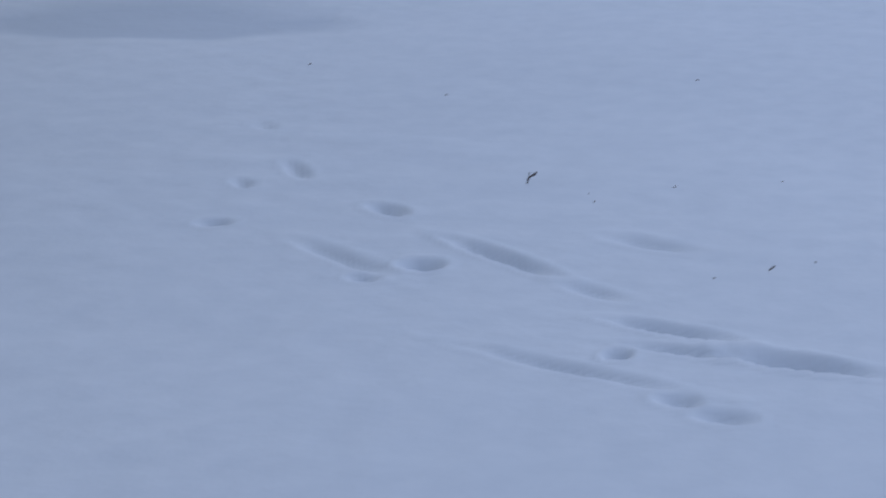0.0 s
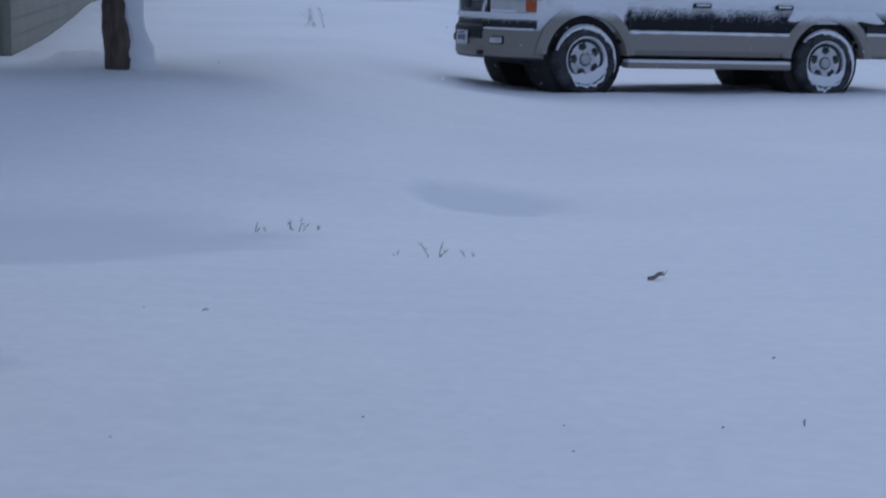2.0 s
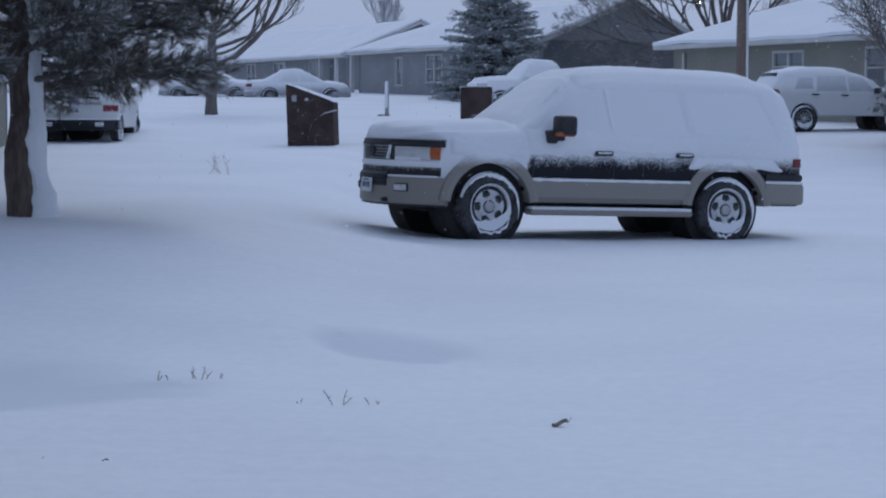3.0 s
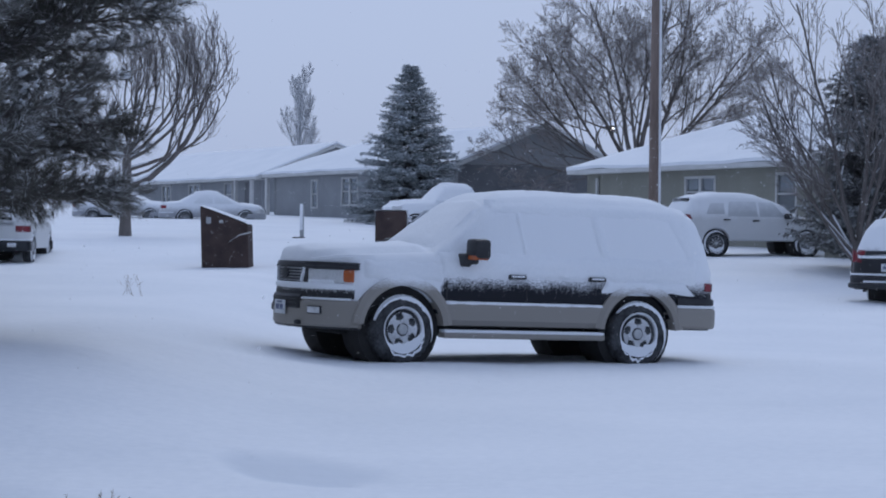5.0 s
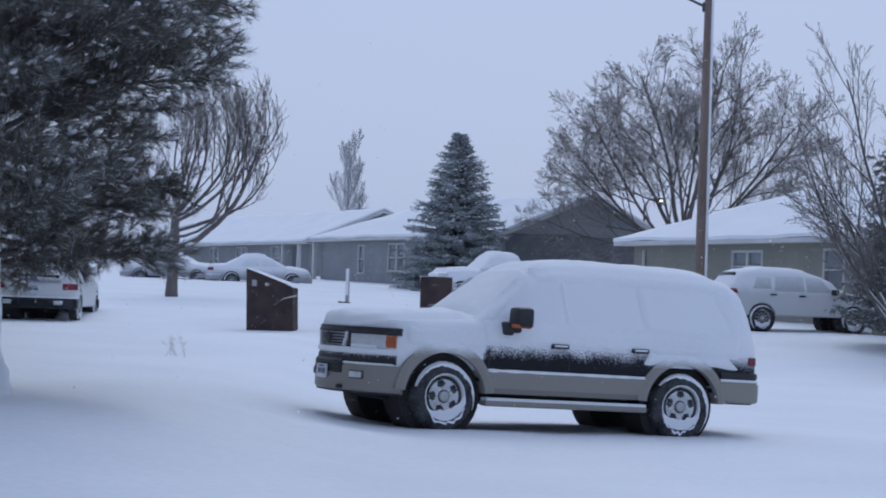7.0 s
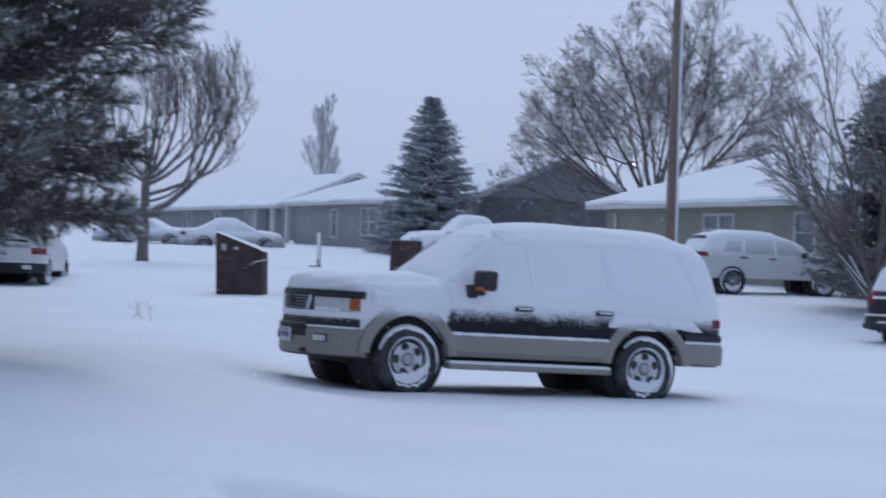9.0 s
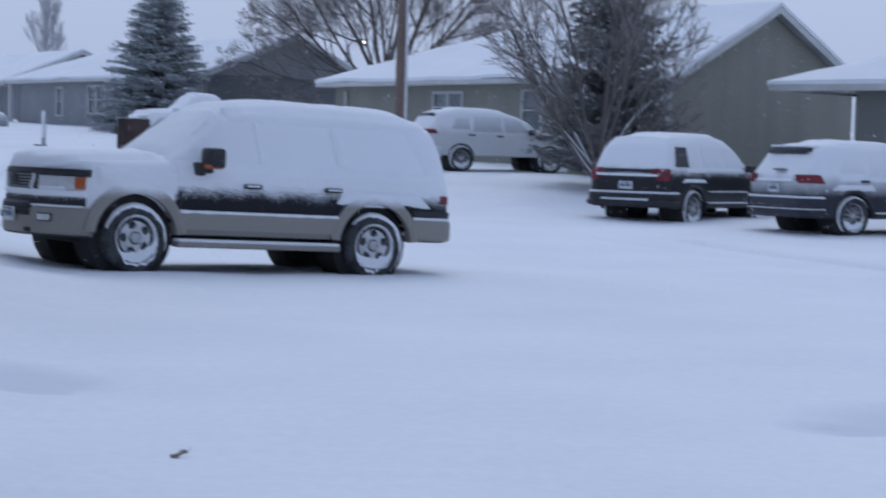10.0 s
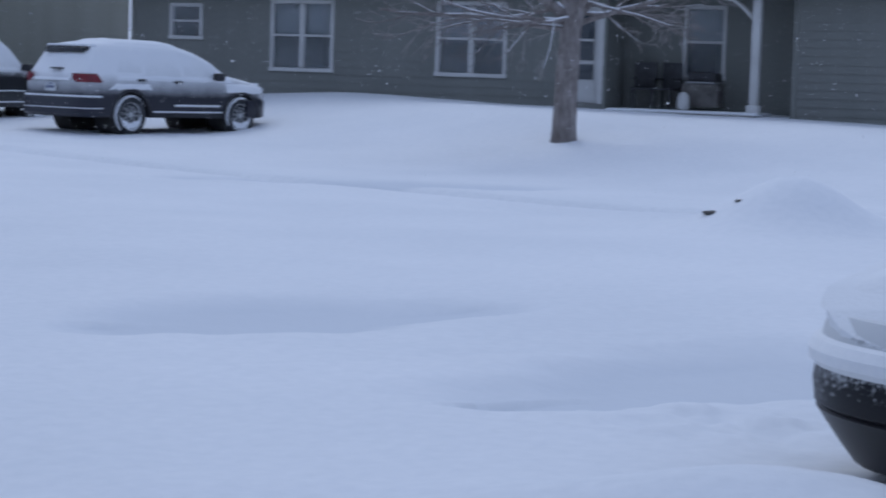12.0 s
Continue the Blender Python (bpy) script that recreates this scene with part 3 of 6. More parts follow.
def wheel(parent, x, y, r, w, side, spokes=5, rim_mat=None, steer=0.0, axle=None, spread=1.0, wind=-1.0, turn=0.0):
    """A wheel with treaded tyre, pierced rim, hub cap and packed snow."""
    s = side
    rr = r * 0.63
    hub = part("wheel", lathe([(r * 0.60, -w * 0.3), (r * 0.60, w * 0.12 * s if s > 0 else w * 0.1)], 20), UNDER, parent)
    hub.location, hub.rotation_euler = (x, y, axle or r * 0.95), (0, turn, steer)
    prof = [(r * 0.62, -w / 2), (r * 0.84, -w / 2), (r * 0.95, -w * 0.44), (r, -w * 0.30), (r, 0), (r, w * 0.30), (r * 0.95, w * 0.44), (r * 0.84, w / 2), (r * 0.70, w * 0.50), (r * 0.635, w * 0.44), (r * 0.62, w * 0.36)]
    bm = lathe([(a, b * s) for a, b in prof], 120)
    for v in bm.verts:   # tread blocks and shoulder lugs
        rad = math.hypot(v.co.x, v.co.z)
        if rad > r * 0.9:
            k = int(round(math.atan2(v.co.z, v.co.x) / 6.28318 * 120)) % 120
            if (k // 2 + (1 if v.co.y > 0 else 0)) % 2:
                v.co.x, v.co.z = v.co.x * 0.962, v.co.z * 0.962
    part("tyre", bm, RUBBER_SNOW, hub)
    part("rim", lathe([(rr * 0.94, s * w * 0.18), (rr * 0.95, s * w * 0.44), (rr * 1.02, s * w * 0.47), (rr * 1.02, s * w * 0.3)], 40), rim_mat or ALLOY, hub)
    size = (0.30, 0.17, 0.60) if spokes <= 6 else (0.31, 0.30, 0.60)
    part("wheel_disc", wheel_face(rr * 0.98, s * w * 0.30, s * w * 0.42, spokes, size, s), rim_mat or ALLOY, hub)
    part("hub_cap", lathe([(rr * 0.24, s * w * 0.28), (rr * 0.24, s * w * 0.42), (rr * 0.20, s * w * 0.47), (rr * 0.05, s * w * 0.475)], 20), HUB_GREY, hub)
    bm = bmesh.new()   # snow lodged low in the rim and blown onto the tyre's shoulder
    n = 56
    for k in range(n):
        def ring(kk):
            a = 6.28318 * (kk % n) / n
            return math.cos(a), math.sin(a), noise.noise(Vector((math.cos(a) * 2.2 + x, math.sin(a) * 2.2, y))), noise.noise(Vector((math.cos(a) * 9 + x, math.sin(a) * 9, y)))
        p, q = ring(k), ring(k + 1)

        def strip(e, low):
            c, si, big, fine = e
            if low:
                t = min(1.0, max(0.0, (-si - 0.05) / 0.75)) * (1 + 0.2 * big)
                return (rr * (1.0 - 0.36 * t * t), 0.46), (rr * 1.03, 0.49), (rr * (1.05 + 0.20 * t * t * (1 + fine)), 0.508)
            t = min(1.0, max(0.0, 0.15 + 0.75 * (si * 0.75 + c * 0.66 * wind) + 0.25 * big)) * spread
            return (r * (1.0 - 0.19 * t * (1 + 0.35 * fine)), 0.512), (r * (0.985 - 0.05 * t), 0.515), (r * 1.006, 0.40 - 0.2 * t)
        for low in (True, False):
            sp, sq = strip(p, low), strip(q, low)
            if abs(sp[0][0] - sp[2][0]) < 0.012 and abs(sq[0][0] - sq[2][0]) < 0.012:
                continue
            va = [bm.verts.new((p[0] * d_, s * w * o, p[1] * d_)) for d_, o in sp]
            vb = [bm.verts.new((q[0] * d_, s * w * o, q[1] * d_)) for d_, o in sq]
            for j in range(2):
                bm.faces.new((va[j], va[j + 1], vb[j + 1], vb[j]))
    bmesh.ops.remove_doubles(bm, verts=bm.verts, dist=0.0005)
    bmesh.ops.recalc_face_normals(bm, faces=bm.faces)
    part("packed_snow", bm, SNOW, hub, "white snow packed on the wheel")
    return hub


def plate(parent, x, y, z, w=0.31, h=0.155, end=1):
    """A licence plate whose writing is plain bars."""
    p = part("licence_plate", box(-0.008, 0.008, -w / 2, w / 2, -h / 2, h / 2, 0.004), PLATE, parent)
    p.location = (x, y, z)
    for k, (a, b, zz, hh) in enumerate(((-0.11, -0.01, 0.0, 0.06), (0.01, 0.11, 0.0, 0.06), (-0.08, 0.08, 0.055, 0.018))):
        part("plate_bar", box(end * 0.009 - 0.002, end * 0.009 + 0.002, a, b, zz - hh / 2, zz + hh / 2), INK, p)
    return p


def heading(x, y, z, az, lean=0.0, pitch=0.0):
    """A pose whose +x points to the compass bearing az, measured from +y towards +x."""
    return pose(x, y, z, 0, 0, 90 - az) @ pose(0, 0, 0, lean, pitch, 0)


# ---- the large two-tone estate in the drive
PAINT_NAVY = snowed("navy_paint_under_snow", (0.006, 0.007, 0.012), 0.93, soft=0.14, amp=0.20, rough=0.45, spec=0.25, scale=4, fleck=0.17, ahead=(1.02, 0.45))
FLECKED_BLACK = snowed("black_plastic_flecked", (0.015, 0.015, 0.018), 0.81, soft=0.05, amp=0.05, rough=0.5, fleck=0.10)
TAN = snowed("champagne_cladding", (0.27, 0.25, 0.225), 9, soft=0.5, rough=0.5, metal=0.1)
TAN_SNOW = snowed("champagne_under_snow", (0.27, 0.25, 0.225), 0.88, soft=0.12, amp=0.08, rough=0.5, fleck=0.06)
GLASS_SNOWED = snowed("snow_plastered_glass", (0.5, 0.52, 0.54), -1.0, soft=0.3, cover=0.0, rough=0.3)


def big_estate():
    t = thing("large_suv", heading(0.44, 23.14, 0.045, -115.3, 0.0, -1.6), "two-tone navy and champagne full-size SUV plastered with snow on the drive", "car")
    s = Shape(2.50, -2.62, 1.98, (1.51, -1.51), 0.40, 0.44,
              top=[(-2.60, 1.02), (-2.57, 1.14), (-2.47, 1.52), (-2.36, 1.78), (-2.22, 1.875), (-2.0, 1.915), (-1.7, 1.93), (-0.4, 1.945), (0.15, 1.90), (0.42, 1.80), (1.12, 1.27), (1.5, 1.245), (2.25, 1.20), (2.42, 1.165), (2.47, 1.12), (2.50, 1.05)],
              belt=[(-2.60, 1.00), (-2.3, 1.22), (1.0, 1.20), (2.2, 1.10), (2.46, 0.98)],
              roof_w=[(-2.60, 0.85), (-2.3, 0.77), (0.2, 0.74), (0.6, 0.78), (1.1, 0.86), (2.46, 0.88)], n_front=2.35, n_rear=5.5, nose=0.85, tail=0.45, arch=1.22)
    part("body", s.body(), PAINT_NAVY, t, "navy body crusted with snow from the door handles up")
    part("roof_snow", s.cap(-2.32, 0.72, 0.06, 0.02, 1.0), SNOW, t, "thick smooth layer of snow on the roof")
    part("hood_snow", s.cap(1.02, 2.50, 0.075, 0.02, 2.0, True), SNOW, t, "thick snow blanket over the hood")
    for sd, nm in ((1, 0), (-1, 0)):
        part("lower_cladding", s.panel(-1.00, 1.00, 0.44, 0.685, sd, 0.03, nx=10, thick=0.04), TAN, t)
        bm = bmesh.new()   # snow lying on the cladding's ledge
        pts = [(1.0 - 2.0 * k / 24, sd * (s.side(0, 0.69) + 0.012), 0.692) for k in range(25)]
        add_tube(bm, pts, [0.022 + 0.008 * noise.noise(Vector((k * 0.7, sd, 0))) for k in range(25)], 8)
        part("ledge_snow", bm, SNOW, t)
        part("rear_quarter_cladding", s.panel(-2.36, -2.02, 0.46, 0.70, sd, 0.03, nx=4, thick=0.04), TAN, t)
        for ax in s.axles:
            part("wheel_arch_flare", flare(ax, 0.385, 0.485, 0.60, sd * 0.84, sd * 1.03, 6, 174), TAN_SNOW, t)
            part("wheel_well", lathe([(0.485, sd * 0.40), (0.485, sd * 0.86)], 28), UNDER, t).location = (ax, 0, 0.385)
        for ax in s.axles:
            wheel(t, ax, sd * 0.87, 0.385, 0.26, sd, 5, FROSTED_ALLOY, steer=0.10 if ax > 0 else 0, axle=0.385, turn=0.3 if ax > 0 else 0.0)
        # door seams, handles
        for x0, x1, sl0, sl1 in ((0.02, 0.92, 0.0, -0.50), (-0.98, -0.06, 0.18, 0.0), (-2.18, -1.12, 0.22, 0.0)):
            part("side_window", s.panel(x0, x1, 1.27, 1.74, sd, -0.004, sl0, sl1, 10, 5, 0.012), GLASS_SNOWED, t, "window glass plastered with snow")
        # snow standing proud on pillars, roof rail, belt and rear quarter
        part("belt_snow", s.pad(-2.30, 1.10, 0.955, 1.285, sd, 0.032, 0.08, seed=1), SNOW, t)
        part("rail_snow", s.pad(-2.15, 0.40, 1.70, 1.88, sd, 0.016, 0.07, 0.1, 0.0, seed=2), SNOW, t)
        for x0, x1, sl0, sl1 in ((-0.07, 0.03, 0.05, 0.05), (-1.15, -0.98, 0.10, 0.10), (-2.46, -2.18, 0.22, 0.26), (0.92, 1.10, -0.52, -0.56)):
            part("pillar_snow", s.pad(x0, x1, 1.24, 1.76, sd, 0.017, 0.05, sl0, sl1, seed=x0), SNOW, t)
        part("quarter_snow", s.pad(-2.30, -0.95, 0.83, 1.02, sd, 0.024, 0.07, 0.2, -0.1, seed=3), SNOW, t)
        part("fender_snow", s.pad(1.0, 2.02, 0.90, 1.16, sd, 0.028, 0.08, 0.0, -0.05, seed=4), SNOW, t)
        for x in (0.985, -0.02, -1.04):
            part("door_seam", s.panel(x - 0.006, x + 0.006, 0.70, 0.94, sd, 0.0035, nx=1, nz=6, thick=0.006), BLACK, t)
        for x in (0.12, -0.92):
            h = part("door_handle", box(-0.11, 0.11, -0.025, 0.025, -0.022, 0.03, 0.012), BLACK, t)
            h.location = (x, sd * (s.side(x, 1.0) + 0.028), 1.0)
            sn = part("handle_snow", box(-0.085, 0.085, -0.012, 0.012, -0.012, 0.008, 0.006), SNOW, h)
            sn.location = (0, sd * 0.02, 0.012)
        # running board with snow
        part("running_board", box(-1.03, 1.03, min(sd * 0.86, sd * 1.06), max(sd * 0.86, sd * 1.06), 0.30, 0.365, 0.025), BLACK if sd < 0 else TAN, t)
        bm = box(-1.02, 1.02, min(sd * 0.88, sd * 1.055), max(sd * 0.88, sd * 1.055), 0.36, 0.395, 0.016)
        part("running_board_snow", bm, SNOW, t)
        # mirror
        bm = box(-0.10, 0.10, -0.14, 0.14, -0.115, 0.115, 0.045)
        m = part("door_mirror", bm, BLACK, t, "large black door mirror with amber repeater")
        m.location = (0.70, sd * 1.17, 1.30)
        part("mirror_foot", box(0.05, 0.15, min(-sd * 0.24, -sd * 0.04), max(-sd * 0.24, -sd * 0.04), -0.20, -0.05, 0.03), BLACK, m)
        part("mirror_arm", box(-0.05, 0.06, min(-sd * 0.26, -sd * 0.06), max(-sd * 0.26, -sd * 0.06), -0.17, -0.04, 0.03), BLACK, m)
        part("repeater", box(-0.07, 0.106, -0.125, 0.125, -0.118, -0.07, 0.012), AMBER, m)
        # tail lamp
        part("tail_light", s.panel(-2.57, -2.40, 0.905, 1.00, sd, 0.02, nx=5, thick=0.03), RED, t)
        # headlamp and signal
        part("turn_signal", s.band(1, 0.885, 1.018, 0.3, 0.022, (0.845, 0.905) if sd > 0 else (-0.905, -0.845), n=240), AMBER, t)
        lamp_ = part("headlight", s.band(1, 0.872, 1.03, 0.3, 0.018, (0.47, 0.85) if sd > 0 else (-0.85, -0.47), n=200), LAMP_CLEAR, t, "frosted clear headlight")
        part("lamp_surround", s.band(1, 1.02, 1.062, 0.3, 0.034, (0.42, 0.93) if sd > 0 else (-0.93, -0.42), n=200), BLACK, lamp_)
        part("lamp_surround", s.band(1, 0.868, 1.05, 0.3, 0.024, (0.425, 0.475) if sd > 0 else (-0.475, -0.425), n=300), BLACK, lamp_)
        part("lens_snow", s.band(1, 0.866, 0.905, 0.3, 0.03, (0.49, 0.78) if sd > 0 else (-0.78, -0.49), n=200), SNOW, lamp_)
        f = part("fog_light", box(-0.02, 0.02, -0.10, 0.10, -0.045, 0.045, 0.015), BLACK, t)
        f.location, f.rotation_euler = (2.418, sd * 0.63, 0.57), (0, 0, sd * 0.52)
        part("fog_lens", box(0.018, 0.026, -0.085, 0.085, -0.033, 0.033, 0.003), LAMP_CLEAR, f)
    part("windshield", s.cap(0.30, 1.14, 0.05, 0.05, 4.0), SNOW, t, "windshield buried under snow")
    part("front_bumper", s.band(1, 0.38, 0.685, 0.55, 0.055, n=160, x_lim=1.99), TAN, t)
    part("front_bumper_snow", s.band(1, 0.68, 0.708, 0.55, 0.05, n=120, x_lim=2.07), SNOW, t)
    part("front_strip", s.band(1, 0.700, 0.805, 0.5, 0.030, n=120, x_lim=2.05), FLECKED_BLACK, t, "black strip flecked with snow")
    part("strip_snow", s.band(1, 0.80, 0.868, 0.5, 0.042, n=120, x_lim=2.05), SNOW, t)
    part("rear_bumper", s.band(-1, 0.46, 0.70, 0.6, 0.05, n=60), TAN, t)
    part("rear_bumper_snow", s.band(-1, 0.698, 0.735, 0.6, 0.045, n=60), SNOW, t)
    part("rear_strip", s.band(-1, 0.735, 0.815, 0.6, 0.03, n=60), BLACK, t)
    part("hood_edge", s.band(1, 1.046, 1.10, 0.45, 0.022, n=160, y_lim=(-0.93, 0.93)), BLACK, t)
    g = part("grille", s.band(1, 0.868, 1.05, 0.2, 0.006, (-0.45, 0.45), n=100), BLACK, t, "black grille with snowy chrome bars")
    for k in range(5):
        part("grille_bar", s.band(1, 0.880 + 0.033 * k, 0.894 + 0.033 * k, 0.2, 0.026, (-0.42, 0.42), n=100), SNOWY_CHROME, g)
    for sd in (1, -1):
        for k in range(6):
            part("grille_snow", s.band(1, 0.872 + 0.028 * k, 0.902 + 0.028 * k, 0.2, 0.034, tuple(sorted((sd * (0.34 + 0.012 * k), sd * (0.385 + 0.012 * k)))), n=320), SNOW, g)
    bd = part("badge", lathe([(0.062, 0.0), (0.062, 0.012), (0.05, 0.018)], 24), BLACK, g)
    bd.location, bd.rotation_euler, bd.scale = (2.535, 0, 0.965), (0, 0, -1.5708), (1.6, 1, 1)
    lg = part("lower_grille", s.band(1, 0.555, 0.735, 0.2, 0.064, (-0.42, 0.42), n=80), FLECKED_BLACK, t)
    for k in range(3):
        part("grille_slat", s.band(1, 0.58 + 0.045 * k, 0.60 + 0.045 * k, 0.2, 0.074, (-0.40, 0.40), n=80), BLACK, lg)
    part("bumper_lip", s.band(1, 0.365, 0.40, 0.5, 0.035, n=120, x_lim=2.0), BLACK, t)
    plate(t, 2.50 + 0.08, -0.02, 0.58)
    part("tow_hook", box(2.38, 2.56, 0.36, 0.44, 0.40, 0.45, 0.015), BLACK, t)
    part("chassis", box(-2.2, 2.1, -0.55, 0.55, 0.30, 0.50, 0.05), UNDER, t)
    return t


big_estate()

# ---- the other parked vehicles


def common_car(name, m, s, paint, label, glass, wins, rear=True, front=True, roof_cap=None, hood_cap=None, tail=None, lamps=None, rim=None, spokes=10, trim=None, spoiler=None, bumpers=None, bumper_mat=BLACK, handles=(), mirror=None, plate_z=0.85, cladding=None, rails=False):
    t = thing(name, m, label, "car", group="parked cars")
    part("body", s.body(), paint, t)
    for k, c in enumerate(roof_cap or []):
        part("roof_snow", s.cap(c[0], c[1], c[2], 0.02, 3.0 + k), SNOW, t)
    for c in hood_cap or []:
        part("hood_snow", s.cap(c[0], c[1], c[2], 0.03, 6.0), SNOW, t)
    r = s.wheel_r
    for sd in (1, -1):
        for ax in s.axles:
            wheel(t, ax, sd * (s.width / 2 - 0.12), r, 0.235, sd, spokes, rim or GREY_ALLOY, spread=0.75)
            part("wheel_well", lathe([(r * 1.17, sd * s.width * 0.2), (r * 1.17, sd * (s.width / 2 - 0.09))], 24), UNDER, t).location = (ax, 0, r * 0.95)
            if trim:
                part("wheel_arch_trim", flare(ax, r * 0.95, r * 1.15, r * 1.32, sd * (s.width / 2 - 0.06), sd * (s.width / 2 + 0.012), -5, 185, 20), trim, t)
        for x0, x1, z0, z1, a, b in wins:
            part("side_window", s.panel(x0, x1, z0, z1, sd, 0.005, a, b, 8, 4, 0.012), glass, t)
        if tail:
            part("tail_light", s.panel(s.rear + 0.02, s.rear + tail[2], tail[0], tail[1], sd, 0.02, 0.0, tail[3], 5, 3, 0.03), RED, t)
            yl = (s.width / 2 - (tail[4] if len(tail) > 4 else 0.30), s.width / 2 - 0.03)
            part("tail_light", s.band(-1, tail[0], tail[1], 0.1, 0.015, yl if sd > 0 else (-yl[1], -yl[0]), n=160), RED, t)
        if lamps:
            yl = (s.width / 2 - 0.46, s.width / 2 - 0.05)
            part("headlight", s.band(1, lamps[0], lamps[1], 0.2, 0.012, yl if sd > 0 else (-yl[1], -yl[0]), n=160), LAMP_CLEAR, t)
        for x, z in handles:
            h = part("door_handle", box(-0.10, 0.10, -0.018, 0.018, -0.018, 0.018, 0.01), BLACK, t)
            h.location = (x, sd * (s.side(x, z) + 0.02), z)
        if mirror:
            mm = part("door_mirror", box(-0.07, 0.09, -0.11, 0.11, -0.075, 0.075, 0.035), BLACK, t)
            mm.location = (mirror[0], sd * (s.width / 2 + 0.07), mirror[1])
        if cladding:
            part("sill_trim", s.panel(s.axles[1] + r * 1.35, s.axles[0] - r * 1.35, s.sill, s.sill + cladding, sd, 0.02, nx=8, thick=0.03), trim or BLACK, t)
            bm = bmesh.new()
            xs = np.linspace(s.axles[1] + r * 1.4, s.axles[0] - r * 1.4, 16)
            add_tube(bm, [(x, sd * (s.side(x, s.sill + cladding) + 0.012), s.sill + cladding + 0.01) for x in xs], [0.016] * 16, 6)
            part("sill_snow", bm, SNOW, t)
        if rails:
            bm = bmesh.new()
            add_tube(bm, [(x, sd * (s.tab(s.roof_w, x) - 0.03), s.tab(s.top, x) + 0.06) for x in np.linspace(-1.5, 0.5, 12)], [0.018] * 12, 6)
            part("roof_rail", bm, BLACK, t)
    if bumpers:
        f = bumpers
        part("front_bumper", s.band(1, f[0], f[1], 0.4, 0.03, n=50), bumper_mat, t)
        part("rear_bumper", s.band(-1, f[0], f[1], 0.4, 0.05, n=50), bumper_mat, t)
        part("bumper_snow", s.band(-1, f[1] - 0.002, f[1] + 0.04, 0.4, 0.045, n=50), SNOW, t)
    if rear:
        plate(t, s.rear - 0.035, 0, plate_z, end=-1)
        rg = part("rear_window", box(-0.02, 0.02, -s.width * 0.30, s.width * 0.30, -0.05, 0.05, 0.015), GLASS_DARK, t)
        rg.location = spoiler or (s.rear + 0.25, 0, 1.4)
    if front:
        part("grille", s.band(1, 0.55, 0.72, 0.2, 0.012, (-s.width * 0.22, s.width * 0.22), n=80), BLACK, t)
    return t


def suv_shape(L=4.6, W=1.85, H=1.68, wb=2.7, r=0.35, fo=0.9, sill=0.36, hood=1.02):
    f, b = wb / 2 + fo, wb / 2 + fo - L
    return Shape(f, b, W, (wb / 2, -wb / 2), r, sill,
                 top=[(b, 0.95), (b + 0.10, 1.12), (b + 0.40, H - 0.10), (b + 0.62, H - 0.03), (b + 1.1, H), (-0.35, H - 0.01), (0.05, H - 0.055), (0.4, H - 0.15), (0.75, H - 0.30), (f - 1.30, hood + 0.12), (f - 1.0, hood + 0.03), (f - 0.3, hood - 0.10), (f, hood - 0.28)],
                 belt=[(b, 0.93), (b + 0.3, 1.06), (f - 1.3, 1.0), (f - 0.3, hood - 0.16), (f, hood - 0.32)],
                 roof_w=[(b, W * 0.42), (b + 0.5, W * 0.36), (0, W * 0.36), (f - 1.3, W * 0.42), (f, W * 0.42)], n_front=2.6, n_rear=4.5, nose=0.85, tail=0.4)


WHITE_PAINT = snowed("white_paint_under_snow", (0.6, 0.61, 0.62), 1.1, soft=0.25, amp=0.2, rough=0.35)
BLACK_PAINT = snowed("black_paint_under_snow", (0.012, 0.012, 0.016), 1.10, soft=0.16, amp=0.2, rough=0.3, fleck=0.16)
SLATE_PAINT = snowed("slate_paint_under_snow", (0.022, 0.023, 0.034), 0.90, soft=0.42, amp=0.14, rough=0.3, fleck=0.05)
SILVER_PAINT = snowed("silver_paint_under_snow", (0.32, 0.33, 0.35), 0.66, soft=0.35, amp=0.2, rough=0.4)
GLASS_GREY = snowed("frosted_side_glass", (0.46, 0.48, 0.50), 1.36, soft=0.5, amp=0.3, rough=0.4)
FLECKED_GLASS = snowed("dark_glass_flecked", (0.015, 0.017, 0.022), 9.0, soft=0.5, rough=0.2, fleck=0.3)
GLASS_WHITE = snowed("snowed_side_glass", (0.62, 0.64, 0.66), 1.1, soft=0.5, amp=0.3, rough=0.5)

# pale crossover across the street
sw = suv_shape(4.63, 1.84, 1.66, 2.7, 0.345, 0.92, 0.40)
common_car("crossover", heading(8.3, 54.2, 1.08, 74), sw, WHITE_PAINT, "white crossover dusted with snow in a neighbour's drive", GLASS_GREY,
           [(-0.05, 0.72, 1.06, 1.45, 0.0, -0.35), (-1.0, -0.12, 1.06, 1.47, 0.08, 0.0), (-1.62, -1.08, 1.12, 1.42, 0.15, 0.0)], roof_cap=[(-1.6, 0.2, 0.05)], hood_cap=[(1.0, 2.1, 0.05)],
           tail=(0.98, 1.10, 0.30, -0.05), lamps=(0.68, 0.80), spoiler=(-2.02, 0, 1.50), bumpers=(0.36, 0.58), bumper_mat=WHITE_PAINT, handles=((-0.2, 0.95), (-1.05, 0.97)), mirror=(0.72, 1.08), spokes=10)
